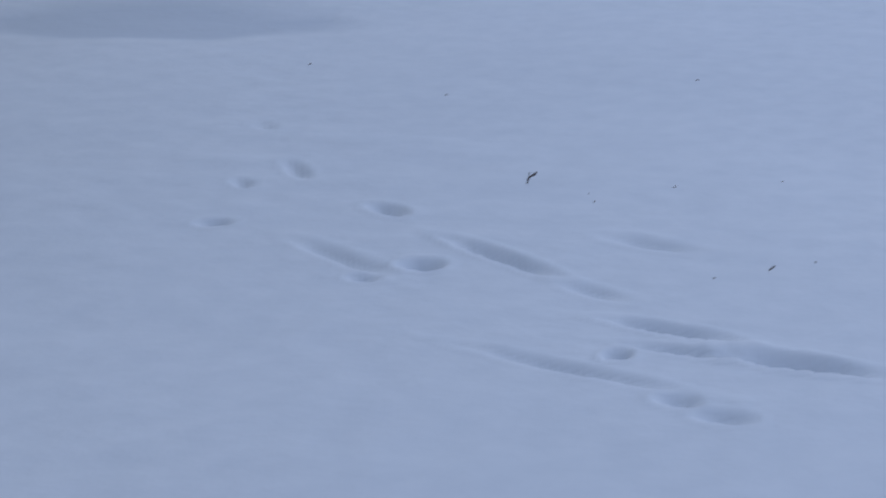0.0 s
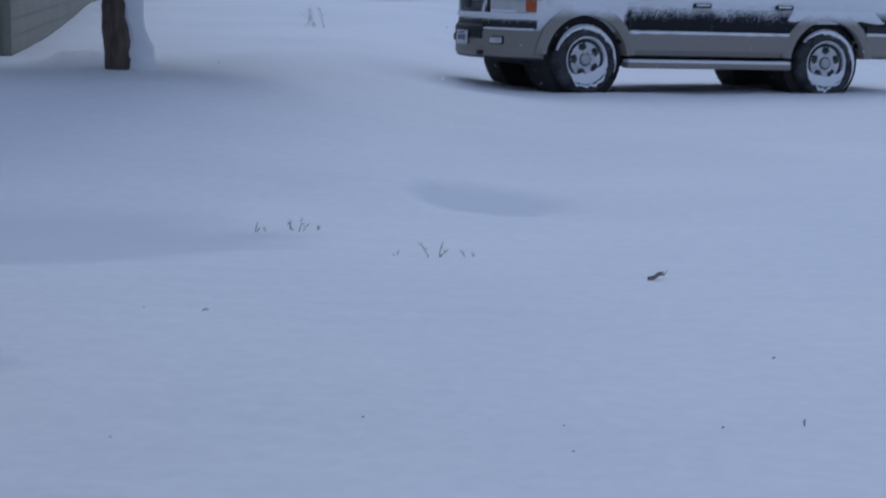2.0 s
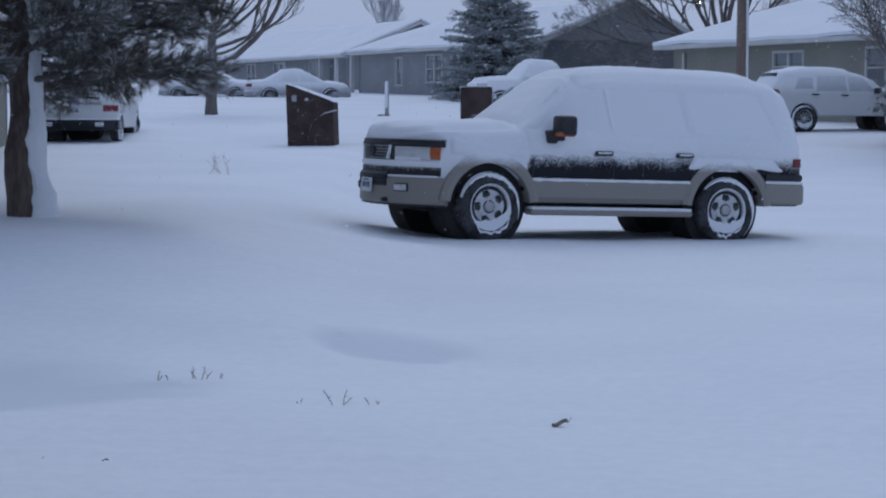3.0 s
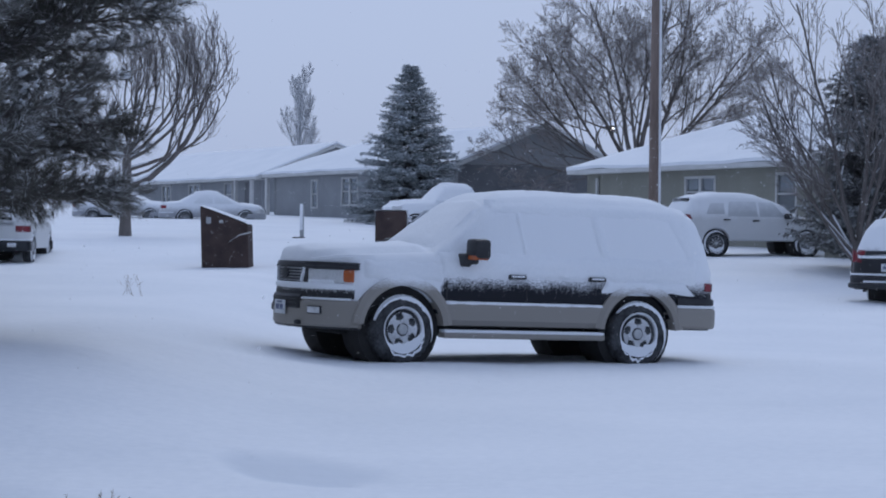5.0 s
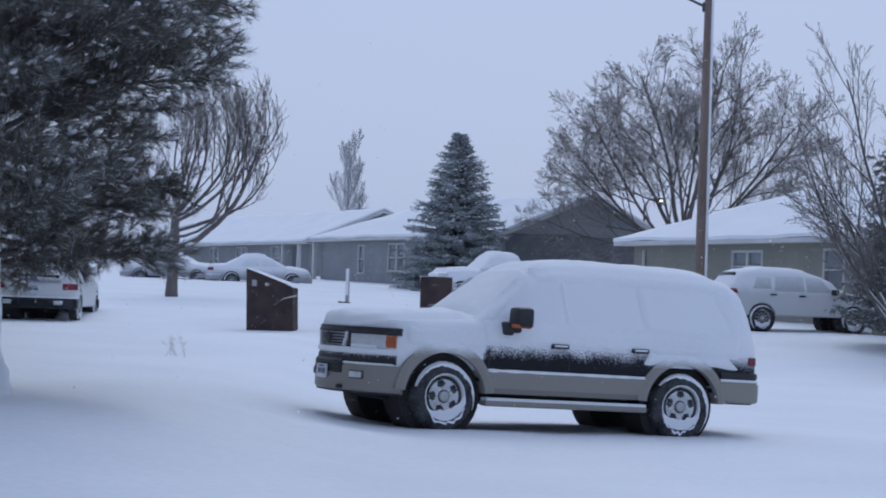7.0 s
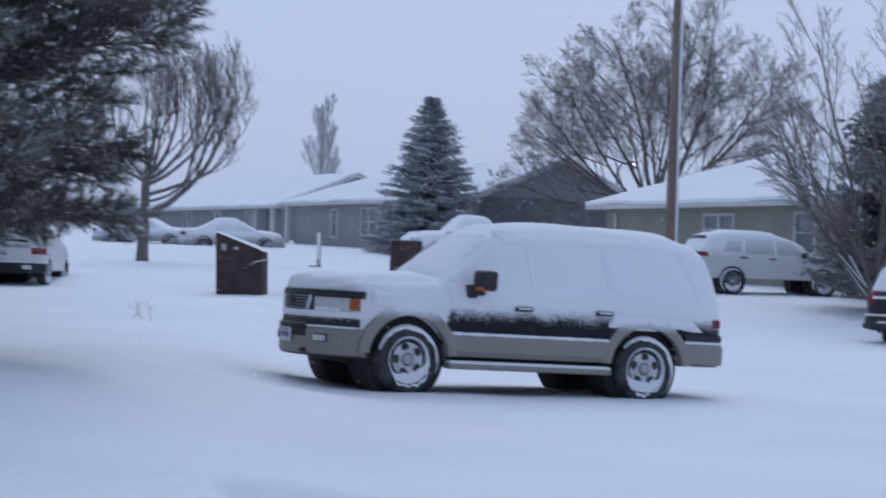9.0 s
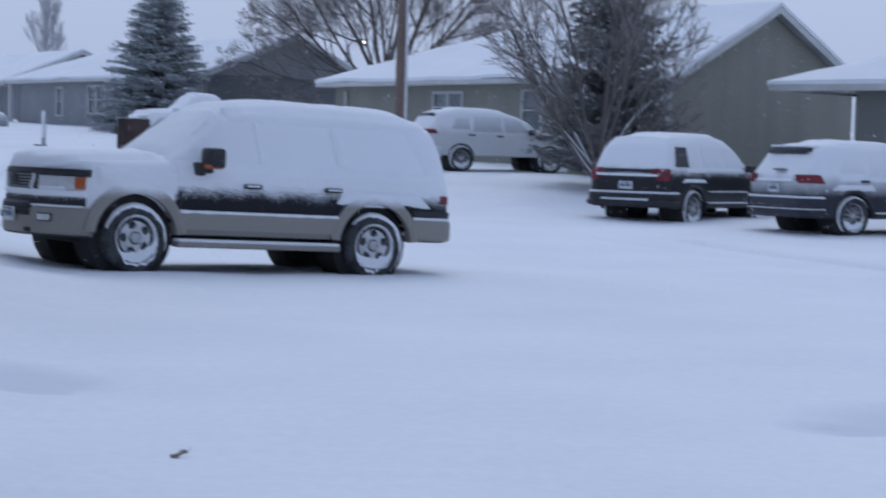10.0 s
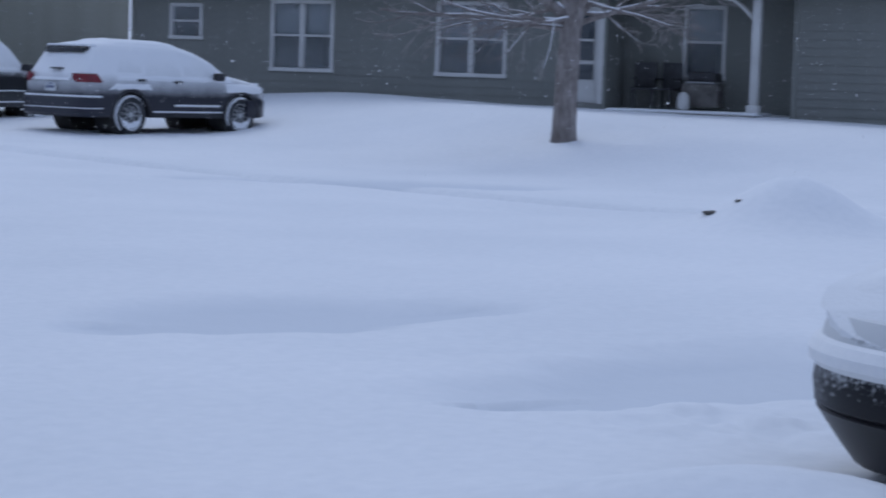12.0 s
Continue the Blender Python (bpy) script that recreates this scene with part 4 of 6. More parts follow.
# dark off-roader: boxier, with a bare patch of glass behind the rear pillar
sd_ = suv_shape(4.87, 1.90, 1.82, 2.87, 0.38, 0.93, 0.38, hood=1.12)
sd_.top = [(sd_.rear, 1.0), (sd_.rear + 0.07, 1.16), (sd_.rear + 0.30, 1.62), (sd_.rear + 0.46, 1.78), (sd_.rear + 0.8, 1.82), (-0.1, 1.83), (0.25, 1.78), (0.5, 1.66), (1.02, 1.25), (1.35, 1.17), (2.0, 1.10), (2.365, 0.9)]
off = common_car("off_roader", heading(10.4, 40.25, 0.17, 44), sd_, BLACK_PAINT, "black off-roader with snow-covered roof and windows", GLASS_WHITE,
           [(0.0, 0.75, 1.14, 1.58, 0.0, -0.35), (-0.95, -0.08, 1.14, 1.6, 0.05, 0.0), (-1.75, -1.05, 1.16, 1.58, 0.12, 0.0)], roof_cap=[(-1.75, 0.2, 0.06)], hood_cap=[(1.1, 2.2, 0.05)],
           tail=(0.92, 1.16, 0.10, 0.0, 0.10), lamps=(0.75, 0.9), trim=BLACK, spoiler=(-2.46, 0, 1.10), bumpers=(0.44, 0.66), bumper_mat=BLACK_PAINT, mirror=(0.75, 1.2), cladding=0.1, spokes=6, plate_z=0.82)
for sd in (1, -1):
    part("quarter_glass", sd_.panel(-2.10, -1.55, 1.20, 1.60, sd, 0.012, 0.18, 0.05, 6, 5, 0.02), FLECKED_GLASS, off, "dark rear quarter glass half wiped of snow")
    part("arch_snow", sd_.pad(-1.95, -0.90, 0.88, 0.98, sd, 0.03, 0.04, 0.15, -0.15, seed=5), SNOW, off)
    part("belt_snow", sd_.pad(-1.70, 0.75, 1.08, 1.22, sd, 0.03, 0.06, seed=8), SNOW, off)
    part("side_moulding_snow", sd_.pad(-0.85, 0.85, 0.70, 0.735, sd, 0.02, 0.012, seed=6), SNOW, off)
part("lower_bumper", sd_.band(-1, 0.40, 0.52, 0.4, 0.09, n=50), BLACK, off)
part("bumper_step_snow", sd_.band(-1, 0.515, 0.56, 0.4, 0.085, (-0.55, 0.55), n=50), SNOW, off)
part("tailgate_snow", sd_.band(-1, 1.00, 1.05, 0.1, 0.03, (-0.7, 0.7), n=60), SNOW, off)
# slate crossover
sl_ = suv_shape(4.89, 1.90, 1.70, 2.79, 0.37, 0.98, 0.30, hood=1.04)
slate = common_car("crossover", heading(13.25, 36.65, 0.21, 69), sl_, SLATE_PAINT, "slate-blue crossover half covered with snow beside the lawn", GLASS_WHITE,
           [(-0.05, 0.75, 1.08, 1.46, 0.0, -0.4), (-1.02, -0.13, 1.08, 1.49, 0.08, 0.0), (-1.7, -1.1, 1.14, 1.44, 0.2, 0.0)], roof_cap=[(-1.75, 0.2, 0.05)], hood_cap=[(1.05, 2.2, 0.05)],
           tail=(0.94, 1.10, 0.42, -0.1), lamps=(0.70, 0.82), trim=BLACK, spoiler=(-2.22, 0, 1.53), bumpers=(0.32, 0.66), bumper_mat=SLATE_PAINT, handles=((-0.25, 0.98), (-1.15, 1.0)), mirror=(0.72, 1.1), cladding=0.10, spokes=10, plate_z=0.84)
part("spoiler", box(-2.17, -1.98, -0.62, 0.62, 1.60, 1.645, 0.015), SNOW, slate)
part("spoiler_slot", box(-2.165, -2.02, -0.60, 0.60, 1.50, 1.60, 0.01), BLACK, slate)
part("gate_handle", box(-2.48, -2.40, -0.20, 0.12, 1.17, 1.20, 0.01), BLACK, slate)
part("diffuser_strip", sl_.band(-1, 0.45, 0.475, 0.4, 0.062, n=50), SNOW, slate)
part("gate_ledge_snow", sl_.band(-1, 0.96, 1.02, 0.1, 0.03, (-0.55, 0.55), n=60), SNOW, slate)
for sd in (1, -1):
    part("belt_snow", sl_.pad(-1.75, 1.2, 0.97, 1.12, sd, 0.028, 0.07, seed=9), SNOW, slate)
    part("arch_snow", sl_.pad(-1.95, -0.85, 0.80, 0.95, sd, 0.022, 0.06, 0.2, -0.1, seed=7), SNOW, slate)
    part("fender_snow", sl_.pad(0.95, 2.1, 0.76, 1.0, sd, 0.03, 0.08, seed=10), SNOW, slate)
    part("step_snow", sl_.pad(-0.35, 0.85, 0.505, 0.56, sd, 0.03, 0.02, seed=11), SNOW, slate)
# white car under the pine, tail to the lawn
sf_ = suv_shape(4.7, 1.9, 1.66, 2.82, 0.35, 0.95, 0.34)
tailed = common_car("crossover", heading(-10.6, 46.6, 0.78, -4), sf_, WHITE_PAINT, "white crossover behind the pine, tail lights under snow", GLASS_WHITE,
           [(-0.05, 0.72, 1.06, 1.45, 0.0, -0.35), (-1.0, -0.12, 1.06, 1.47, 0.08, 0.0)], roof_cap=[(-1.7, 0.2, 0.09)],
           tail=(0.72, 0.86, 0.30, 0.0), spoiler=(-2.3, 0, 1.0), bumpers=(0.30, 0.52), plate_z=0.72, spokes=10)
part("gate_strip", sf_.band(-1, 0.86, 0.95, 0.1, 0.03, (-0.62, 0.62), n=60), SNOWY_CHROME, tailed, "snow-dusted chrome strip")
part("gate_slot", sf_.band(-1, 0.895, 0.91, 0.1, 0.036, (-0.60, 0.60), n=60), BLACK, tailed)
bd = part("badge", lathe([(0.055, 0.0), (0.055, 0.012), (0.045, 0.018)], 20), INK, tailed)
bd.location, bd.rotation_euler, bd.scale = (sf_.rear - 0.03, 0, 0.95), (0, 0, 1.5708), (1.7, 1, 1)
part("dark_bumper", sf_.band(-1, 0.28, 0.52, 0.5, 0.055, n=60), FLECKED_GLASS, tailed, "black lower bumper with frozen snow")
for sd in (1, -1):
    part("exhaust_tip", lathe([(0.055, -0.10), (0.06, 0.10), (0.045, 0.10), (0.04, -0.02)], 16), CHROME, tailed).location = (sf_.rear - 0.02, sd * 0.58, 0.42)
    tailed.children[-1].rotation_euler = (0, 0, 1.5708)
# far silver saloon and its neighbour
sn_ = Shape(2.35, -2.45, 1.8, (1.4, -1.35), 0.33, 0.34,
            top=[(-2.45, 0.85), (-2.3, 1.0), (-1.6, 1.06), (-0.9, 1.42), (-0.2, 1.48), (0.3, 1.42), (1.15, 0.98), (2.0, 0.86), (2.35, 0.66)],
            belt=[(-2.45, 0.83), (-1.6, 0.98), (1.1, 0.92), (2.35, 0.62)], roof_w=[(-2.45, 0.75), (-0.9, 0.62), (0.3, 0.62), (1.2, 0.78), (2.35, 0.76)], n_front=2.6, n_rear=3.5, nose=0.9, tail=0.6)
saloon = common_car("saloon", heading(-10.7, 89.5, 1.92, 80), sn_, SILVER_PAINT, "silver saloon deep in snow before the grey house", GLASS_WHITE,
                    [(-0.02, 0.85, 0.96, 1.34, 0.0, -0.5), (-0.95, -0.08, 0.96, 1.34, 0.35, 0.0)], roof_cap=[(-1.0, 0.3, 0.08)], hood_cap=[(1.1, 2.3, 0.06)], rear=False, tail=(0.72, 0.86, 0.25, 0), lamps=(0.55, 0.68), bumpers=(0.3, 0.52), bumper_mat=SILVER_PAINT)
copy_thing(saloon, heading(-15.0, 91.5, 1.98, 100))
# snow-loaded pickup before the spruce
sp_ = Shape(2.55, -3.0, 1.95, (1.75, -1.8), 0.39, 0.5,
            top=[(-3.0, 1.28), (-2.95, 1.33), (-0.75, 1.34), (-0.7, 1.55), (-0.55, 1.86), (0.45, 1.88), (1.05, 1.28), (2.2, 1.2), (2.55, 1.05)],
            belt=[(-3.0, 1.24), (-0.7, 1.26), (1.0, 1.2), (2.55, 1.0)], roof_w=[(-3.0, 0.93), (-0.75, 0.93), (-0.5, 0.72), (0.45, 0.72), (1.05, 0.86), (2.55, 0.9)], n_front=3.5, n_rear=8, nose=0.6, tail=0.2)
common_car("pickup", heading(0.1, 73.5, 1.52, -112), sp_, SILVER_PAINT, "silver pickup truck loaded with snow across the street", GLASS_WHITE,
           [(0.0, 0.75, 1.3, 1.72, 0.0, -0.4)], roof_cap=[(-0.6, 0.45, 0.1), (-2.9, -0.8, 0.05)], hood_cap=[(1.05, 2.45, 0.09)], rear=False, lamps=(0.92, 1.08), bumpers=(0.5, 0.72), bumper_mat=CHROME, spokes=6)
# corner of a black car close beside the drive
near_ = Shape(2.35, -2.45, 1.8, (1.4, -1.35), 0.33, 0.34, top=[(-2.45, 0.85), (-2.3, 1.0), (-1.6, 1.06), (-0.9, 1.42), (-0.2, 1.48), (0.3, 1.42), (1.0, 0.98), (1.6, 0.84), (2.0, 0.74), (2.2, 0.66), (2.35, 0.56)],
              belt=[(-2.45, 0.83), (-1.6, 0.98), (0.9, 0.92), (1.6, 0.76), (2.35, 0.52)], roof_w=[(-2.45, 0.75), (-0.9, 0.62), (0.3, 0.62), (1.2, 0.78), (2.35, 0.76)], n_front=2.6, n_rear=3.5, nose=0.9, tail=0.6)
DUSTED = snowed("black_paint_dusted", (0.008, 0.008, 0.011), 0.48, soft=0.16, amp=0.22, rough=0.35, spec=0.2, fleck=0.22)
near_car = common_car("saloon", heading(7.16, 5.44, 0.03, -100), near_, DUSTED, "black saloon nosed into the drive, snow on its bumper", GLASS_DARK,
                      [(-0.02, 0.85, 0.96, 1.34, 0.0, -0.5), (-0.95, -0.08, 0.96, 1.34, 0.35, 0.0)], roof_cap=[(-1.0, 0.3, 0.08)], hood_cap=[(0.9, 2.15, 0.03)], rear=False, front=False)
part("front_bumper", near_.band(1, 0, 0, 0.6, n=90, profile=[(-0.22, 0.06), (-0.15, 0.07), (-0.10, 0.13), (-0.045, 0.20), (0.0, 0.26), (0.012, 0.275), (0.004, 0.285), (0.02, 0.30), (0.03, 0.38), (0.02, 0.45), (-0.04, 0.47)]), DUSTED, near_car, "glossy black bumper that tucks under")
part("rear_bumper", near_.band(-1, 0.2, 0.5, 0.4, 0.05, n=50), DUSTED, near_car)
part("bumper_snow", near_.band(1, 0, 0, 0.6, n=90, profile=[(-0.05, 0.43), (0.025, 0.435), (0.052, 0.46), (0.055, 0.50), (0.03, 0.535), (-0.05, 0.56)]), SNOW, near_car, "roll of snow on the bumper")
part("fog_trim", near_.band(1, 0.315, 0.335, 0.6, 0.042, (0.45, 0.75), n=120), CHROME, near_car)
part("nose_snow", near_.band(1, 0, 0, 0.6, n=90, profile=[(-0.06, 0.53), (0.0, 0.54), (-0.01, 0.58), (-0.04, 0.63), (-0.12, 0.64)]), GLASS_WHITE, near_car, "thin crust of snow over grille and lamps")

# ---- houses
GLASS = bpy.data.materials.new("clear_glass")
GLASS.use_nodes = True
_b = GLASS.node_tree.nodes["Principled BSDF"]
_b.inputs["Transmission Weight"].default_value, _b.inputs["Roughness"].default_value, _b.inputs["IOR"].default_value = 0.9, 0.03, 1.35
_b.inputs["Base Color"].default_value = (0.75, 0.8, 0.84, 1)


def frame_of(x, y, z, ux, uy):
    return Matrix.Translation((x, y, z)) @ Matrix.Rotation(math.atan2(uy, ux), 4, "Z")


def spans(x0, x1, holes, z):
    """The free stretches of a course at height z between the holes."""
    out, a = [], x0
    for h in sorted(holes):
        if h[2] - 0.02 < z < h[3] + 0.02:
            if h[0] > a:
                out.append((a, h[0]))
            a = max(a, h[1])
    if x1 > a:
        out.append((a, x1))
    return out


def wall_mesh(x0, x1, z0, z1, holes, y0=0.0, y1=0.2):
    bm = bmesh.new()
    cuts = sorted({z0, z1} | {h[2] for h in holes} | {h[3] for h in holes})
    for a, b in zip(cuts, cuts[1:]):
        for p, q in spans(x0, x1, holes, (a + b) / 2):
            add_box(bm, p, q, y0, y1, a, b)
    return bm


def window(parent, x0, x1, z0, z1, kind="double", y=0.0, dark=0.5):
    """A trimmed window: casing, sill, sashes, panes and a blind behind."""
    w = part("window", box(x0 - 0.001, x0 + 0.04, y - 0.03, y + 0.1, z0, z1), TRIM, parent, "white-trimmed window")
    t = 0.05
    for n, a in (("casing_side", (x0 - 0.03, x0 + t, z0, z1)), ("casing_side", (x1 - t, x1 + 0.03, z0, z1)), ("casing_head", (x0 - 0.03, x1 + 0.03, z1 - t, z1 + 0.03)), ("sill", (x0 - 0.05, x1 + 0.05, z0 - 0.05, z0 + 0.035))):
        part(n, box(a[0], a[1], y - (0.06 if n == "sill" else 0.045), y + 0.09, a[2], a[3], 0.006), TRIM, w)
    zm = (z0 + z1) / 2
    cols = [(x0 + t, x1 - t)]
    if kind == "double":
        xm = (x0 + x1) / 2
        part("mullion", box(xm - 0.06, xm + 0.06, y - 0.04, y + 0.09, z0 + 0.04, z1 - 0.06, 0.006), TRIM, w)
        cols = [(x0 + t, xm - 0.06), (xm + 0.06, x1 - t)]
    for a, b in cols:
        part("meeting_rail", box(a, b, y - 0.02, y + 0.07, zm - 0.025, zm + 0.025, 0.005), TRIM, w)
        for lo, hi in ((z0 + 0.035, zm - 0.025), (zm + 0.025, z1 - t)):
            p = part("pane", box(a, b, y + 0.03, y + 0.036, lo, hi), GLASS, w, smooth=0)
            p.visible_shadow = False
        bm = bmesh.new()
        if dark < 1:
            k = 0
            zz = z1 - t
            while zz > z1 - (z1 - z0) * (1 - dark):
                add_box(bm, a + 0.01, b - 0.01, y + 0.10, y + 0.115, zz - 0.034, zz - 0.004)
                zz -= 0.04
            part("blind", bm, BLIND, w, "pale slatted blind")
    return w


def house(name, m, label, x0, x1, depth, base, eave, rise, siding, wins=(), hip_l=False, hip_r=False, over=0.45, board=0.17, boards=True, gable_board=True, holes=(), snow=0.11, gap=(), wall_holes=(), left_over=None):
    """A one-storey house, its eaves along local x; local y runs away from the street."""
    t = thing(name, m, label, "house", group="houses along the street")
    hs = [tuple(w[:4]) for w in wins] + list(holes)
    part("front_wall", wall_mesh(x0, x1, base - 0.6, eave, hs), siding, t)
    part("back_wall", box(x0, x1, depth - 0.2, depth, base - 0.6, eave), siding, t)
    mid = depth / 2
    for nm, xx, hip in (("end_wall", x0, hip_l), ("end_wall", x1 - 0.2, hip_r)):
        bm = box(xx, xx + 0.2, 0.2, depth - 0.2, base - 0.6, eave)
        if not hip:
            a = [bm.verts.new((xx + d, y, z)) for d in (0.0, 0.2) for y, z in ((0.0, eave), (depth, eave), (mid, eave + rise))]
            for f_ in ((a[0], a[1], a[2]), (a[5], a[4], a[3]), (a[0], a[3], a[4], a[1]), (a[1], a[4], a[5], a[2]), (a[2], a[5], a[3], a[0])):
                bm.faces.new(f_)
            bmesh.ops.recalc_face_normals(bm, faces=bm.faces)
        part(nm, bm, siding, t, smooth=0)
    # roof: deck, snow, fascia
    sl = rise / mid
    o = over

    def deck(thick, lift, grow):
        bm = bmesh.new()
        oo = o + grow
        xl = x0 - (oo if left_over is None else left_over + grow)
        xr = x1 + oo
        hl = (mid + (oo if left_over is None else left_over)) if hip_l else 0
        hr = mid + oo if hip_r else 0
        top = [(xl, -oo, eave - sl * oo), (xr, -oo, eave - sl * oo), (xr, depth + oo, eave - sl * oo), (xl, depth + oo, eave - sl * oo), (xl + hl, mid, eave + rise), (xr - hr, mid, eave + rise)]
        up = [bm.verts.new((x, y, z + lift + thick)) for x, y, z in top]
        dn = [bm.verts.new((x, y, z + lift)) for x, y, z in top]
        for vs, fl in ((up, False), (dn, True)):
            for q in ((0, 1, 5, 4), (2, 3, 4, 5), (3, 0, 4), (1, 2, 5)):
                if len(q) == 3 and not ((q == (3, 0, 4) and hip_l) or (q == (1, 2, 5) and hip_r)):
                    continue
                f_ = [vs[k] for k in q]
                bm.faces.new(f_[::-1] if fl else f_)
        rim = [0, 1] + ([5] if not hip_r else []) + [2, 3] + ([4] if not hip_l else [])
        for a, b in zip(rim, rim[1:] + rim[:1]):
            bm.faces.new((up[a], up[b], dn[b], dn[a]))
        bmesh.ops.recalc_face_normals(bm, faces=bm.faces)
        return bm
    r = part("roof", deck(0.10, 0.03, 0.0), FASCIA, t, "snow-covered roof with pale fascia", smooth=0)
    bm = deck(snow, 0.134, 0.03)
    bmesh.ops.subdivide_edges(bm, edges=bm.edges, cuts=14, use_grid_fill=True)
    for v in bm.verts:
        v.co.z += 0.05 * noise.noise(Vector((v.co.x * 0.6, v.co.y * 0.6, eave))) + 0.02 * noise.noise(v.co * 2.5)
    part("roof_snow", bm, SNOW, r, "unbroken snow on the roof", smooth=50)
    part("front_fascia", box(x0 - (left_over or o), x1 + o, -o - 0.03, -o + 0.0, eave - sl * o - 0.03, eave - sl * o + 0.125, 0.008), TRIM, r)
    part("soffit", box(x0 - (left_over or o), x1 + o, -o, -0.0, eave - sl * o - 0.02, eave - sl * o + 0.02), TRIM, r)
    for xx, hip in ((x0 - (left_over or o), hip_l), (x1 + o, hip_r)):
        if hip:
            part("end_fascia", box(xx - 0.015, xx + 0.015, -o, depth + o, eave - sl * o - 0.03, eave - sl * o + 0.125), TRIM, r)
            continue
        for sgn in (0, 1):
            bm = bmesh.new()
            pts = [(-o, eave - sl * o), (mid, eave + rise)] if sgn == 0 else [(mid, eave + rise), (depth + o, eave - sl * o)]
            v = [bm.verts.new((xx + d, y, z + e)) for d in (-0.02, 0.02) for e in (-0.06, 0.128) for y, z in pts]
            for q in ((0, 1, 3, 2), (4, 6, 7, 5), (0, 4, 5, 1), (2, 3, 7, 6), (0, 2, 6, 4), (1, 5, 7, 3)):
                bm.faces.new([v[k] for k in q])
            bmesh.ops.recalc_face_normals(bm, faces=bm.faces)
            part("rake_board", bm, TRIM, r, smooth=0)
    for w in wins:
        window(t, *w[:4], kind=w[4], dark=w[5])
    part("footing", box(x0 + 0.02, x1 - 0.02, 0.04, 0.16, base - 0.7, base + 0.02), CONCRETE, t)
    for xx in (x0, x1):
        part("corner_board", box(xx - 0.05, xx + 0.05, -0.035, 0.06, base - 0.3, eave - 0.02, 0.006), siding, t)
    if boards:
        z = base - 0.25
        grow = [h for h in hs] + list(wall_holes)
        cache = {}
        while z < eave - board * 0.6:
            for a, b in spans(x0 + 0.05, x1 - 0.05, grow, z + board / 2):
                key = round(b - a, 3)
                if key not in cache:
                    bm = bmesh.new()
                    v = [bm.verts.new(c) for c in ((0, 0, 0), (key, 0, 0), (key, -0.022, 0), (0, -0.022, 0), (0, 0, board + 0.012), (key, 0, board + 0.012), (key, -0.006, board + 0.012), (0, -0.006, board + 0.012))]
                    for q in ((0, 1, 2, 3), (4, 7, 6, 5), (3, 2, 6, 7), (0, 4, 5, 1), (0, 3, 7, 4), (1, 5, 6, 2)):
                        bm.faces.new([v[k] for k in q])
                    ob = part("siding_board", bm, siding, t, smooth=0)
                    cache[key] = ob.data
                else:
                    ob = new("siding_board", cache[key])
                    ob.parent = t
                ob.location = (a, -0.002, z)
            z += board
    if gable_board:
        for xx, sg, hip in ((x1, 1, hip_r),):
            if hip:
                continue
            z = base - 0.25
            while z < eave + rise - board:
                y0 = 0.0 if z < eave else (z + board - eave) / sl
                bm = box(min(0, sg * 0.010), max(0, sg * 0.010), y0 + 0.02, depth - y0 - 0.02, 0, board - 0.005)
                ob = part("siding_board", bm, siding, t, smooth=0)
                ob.location = (xx + sg * 0.001, 0, z)
                z += board
    return t


# green-grey house facing the drive
H3 = frame_of(18.6, 39.9, 0, 0.6, -0.8)
h3 = house("house", H3, "grey-green clapboard house with white-trimmed windows and snowy roof", -5.4, 6.35, 9.0, 1.0, 3.46, 1.7, SIDING_GREEN,
           wins=[(-4.36, -3.53, 2.18, 2.93, "single", 1.0), (-1.66, -0.10, 1.52, 3.04, "double", 0.52), (2.49, 4.10, 1.52, 3.06, "double", 0.45)], hip_l=True, over=0.5, left_over=2.2, holes=[(5.35, 6.25, 1.0, 3.05)], wall_holes=[(6.25, 6.6, 0, 4)])
d = part("door", box(5.38, 6.22, 0.06, 0.11, 1.02, 3.02, 0.01), TRIM, h3, "white storm door with a dark upper pane")
part("door_pane", box(5.50, 6.10, 0.035, 0.05, 1.9, 2.85, 0.005), PANE, d)
part("door_pane", box(5.50, 6.10, 0.035, 0.05, 1.5, 1.82, 0.005), PANE, d)
part("door_rail", box(5.48, 6.12, 0.02, 0.04, 2.30, 2.35, 0.005), TRIM, d)
part("door_jamb", box(6.22, 6.34, -0.04, 0.1, 1.0, 3.1, 0.01), TRIM, d)
# recessed porch and the wing beyond it
porch = house("house", frame_of(18.6 + 0.8 * 1.2, 39.9 + 0.6 * 1.2, 0, 0.6, -0.8), "recessed porch front of the grey-green clapboard house", 5.7, 10.3, 6.6, 1.0, 3.88, 1.3, SIDING_GREEN,
              wins=[(7.70, 8.58, 1.62, 3.10, "single", 0.5)], over=1.5, gable_board=False)
wing = house("house", frame_of(18.6, 39.9, 0, 0.6, -0.8), "grey-green clapboard wing of the house with snowy roof", 10.42, 17.0, 9.0, 1.0, 3.5, 1.7, SIDING_GREEN, over=0.5, gable_board=False)
bm = box(-0.085, 0.085, -0.085, 0.085, 0.0, 2.3, 0.012)
pp = thing("porch_post", H3 @ pose(9.62, -0.05, 1.0), "square white porch post with a bracket", "post")
part("shaft", bm, TRIM, pp)
part("plinth", box(-0.13, 0.13, -0.13, 0.13, -0.1, 0.09, 0.015), TRIM, pp)
bm = bmesh.new()
add_tube(bm, [(-0.05, 0, 1.80), (-0.30, 0, 2.05), (-0.62, 0, 2.28)], [0.05, 0.05, 0.05], 4)
part("bracket", bm, TRIM, pp)
slab = thing("porch_slab", H3 @ pose(6.5, -0.35, 0.86), "low concrete porch slab edged with snow", "porch")
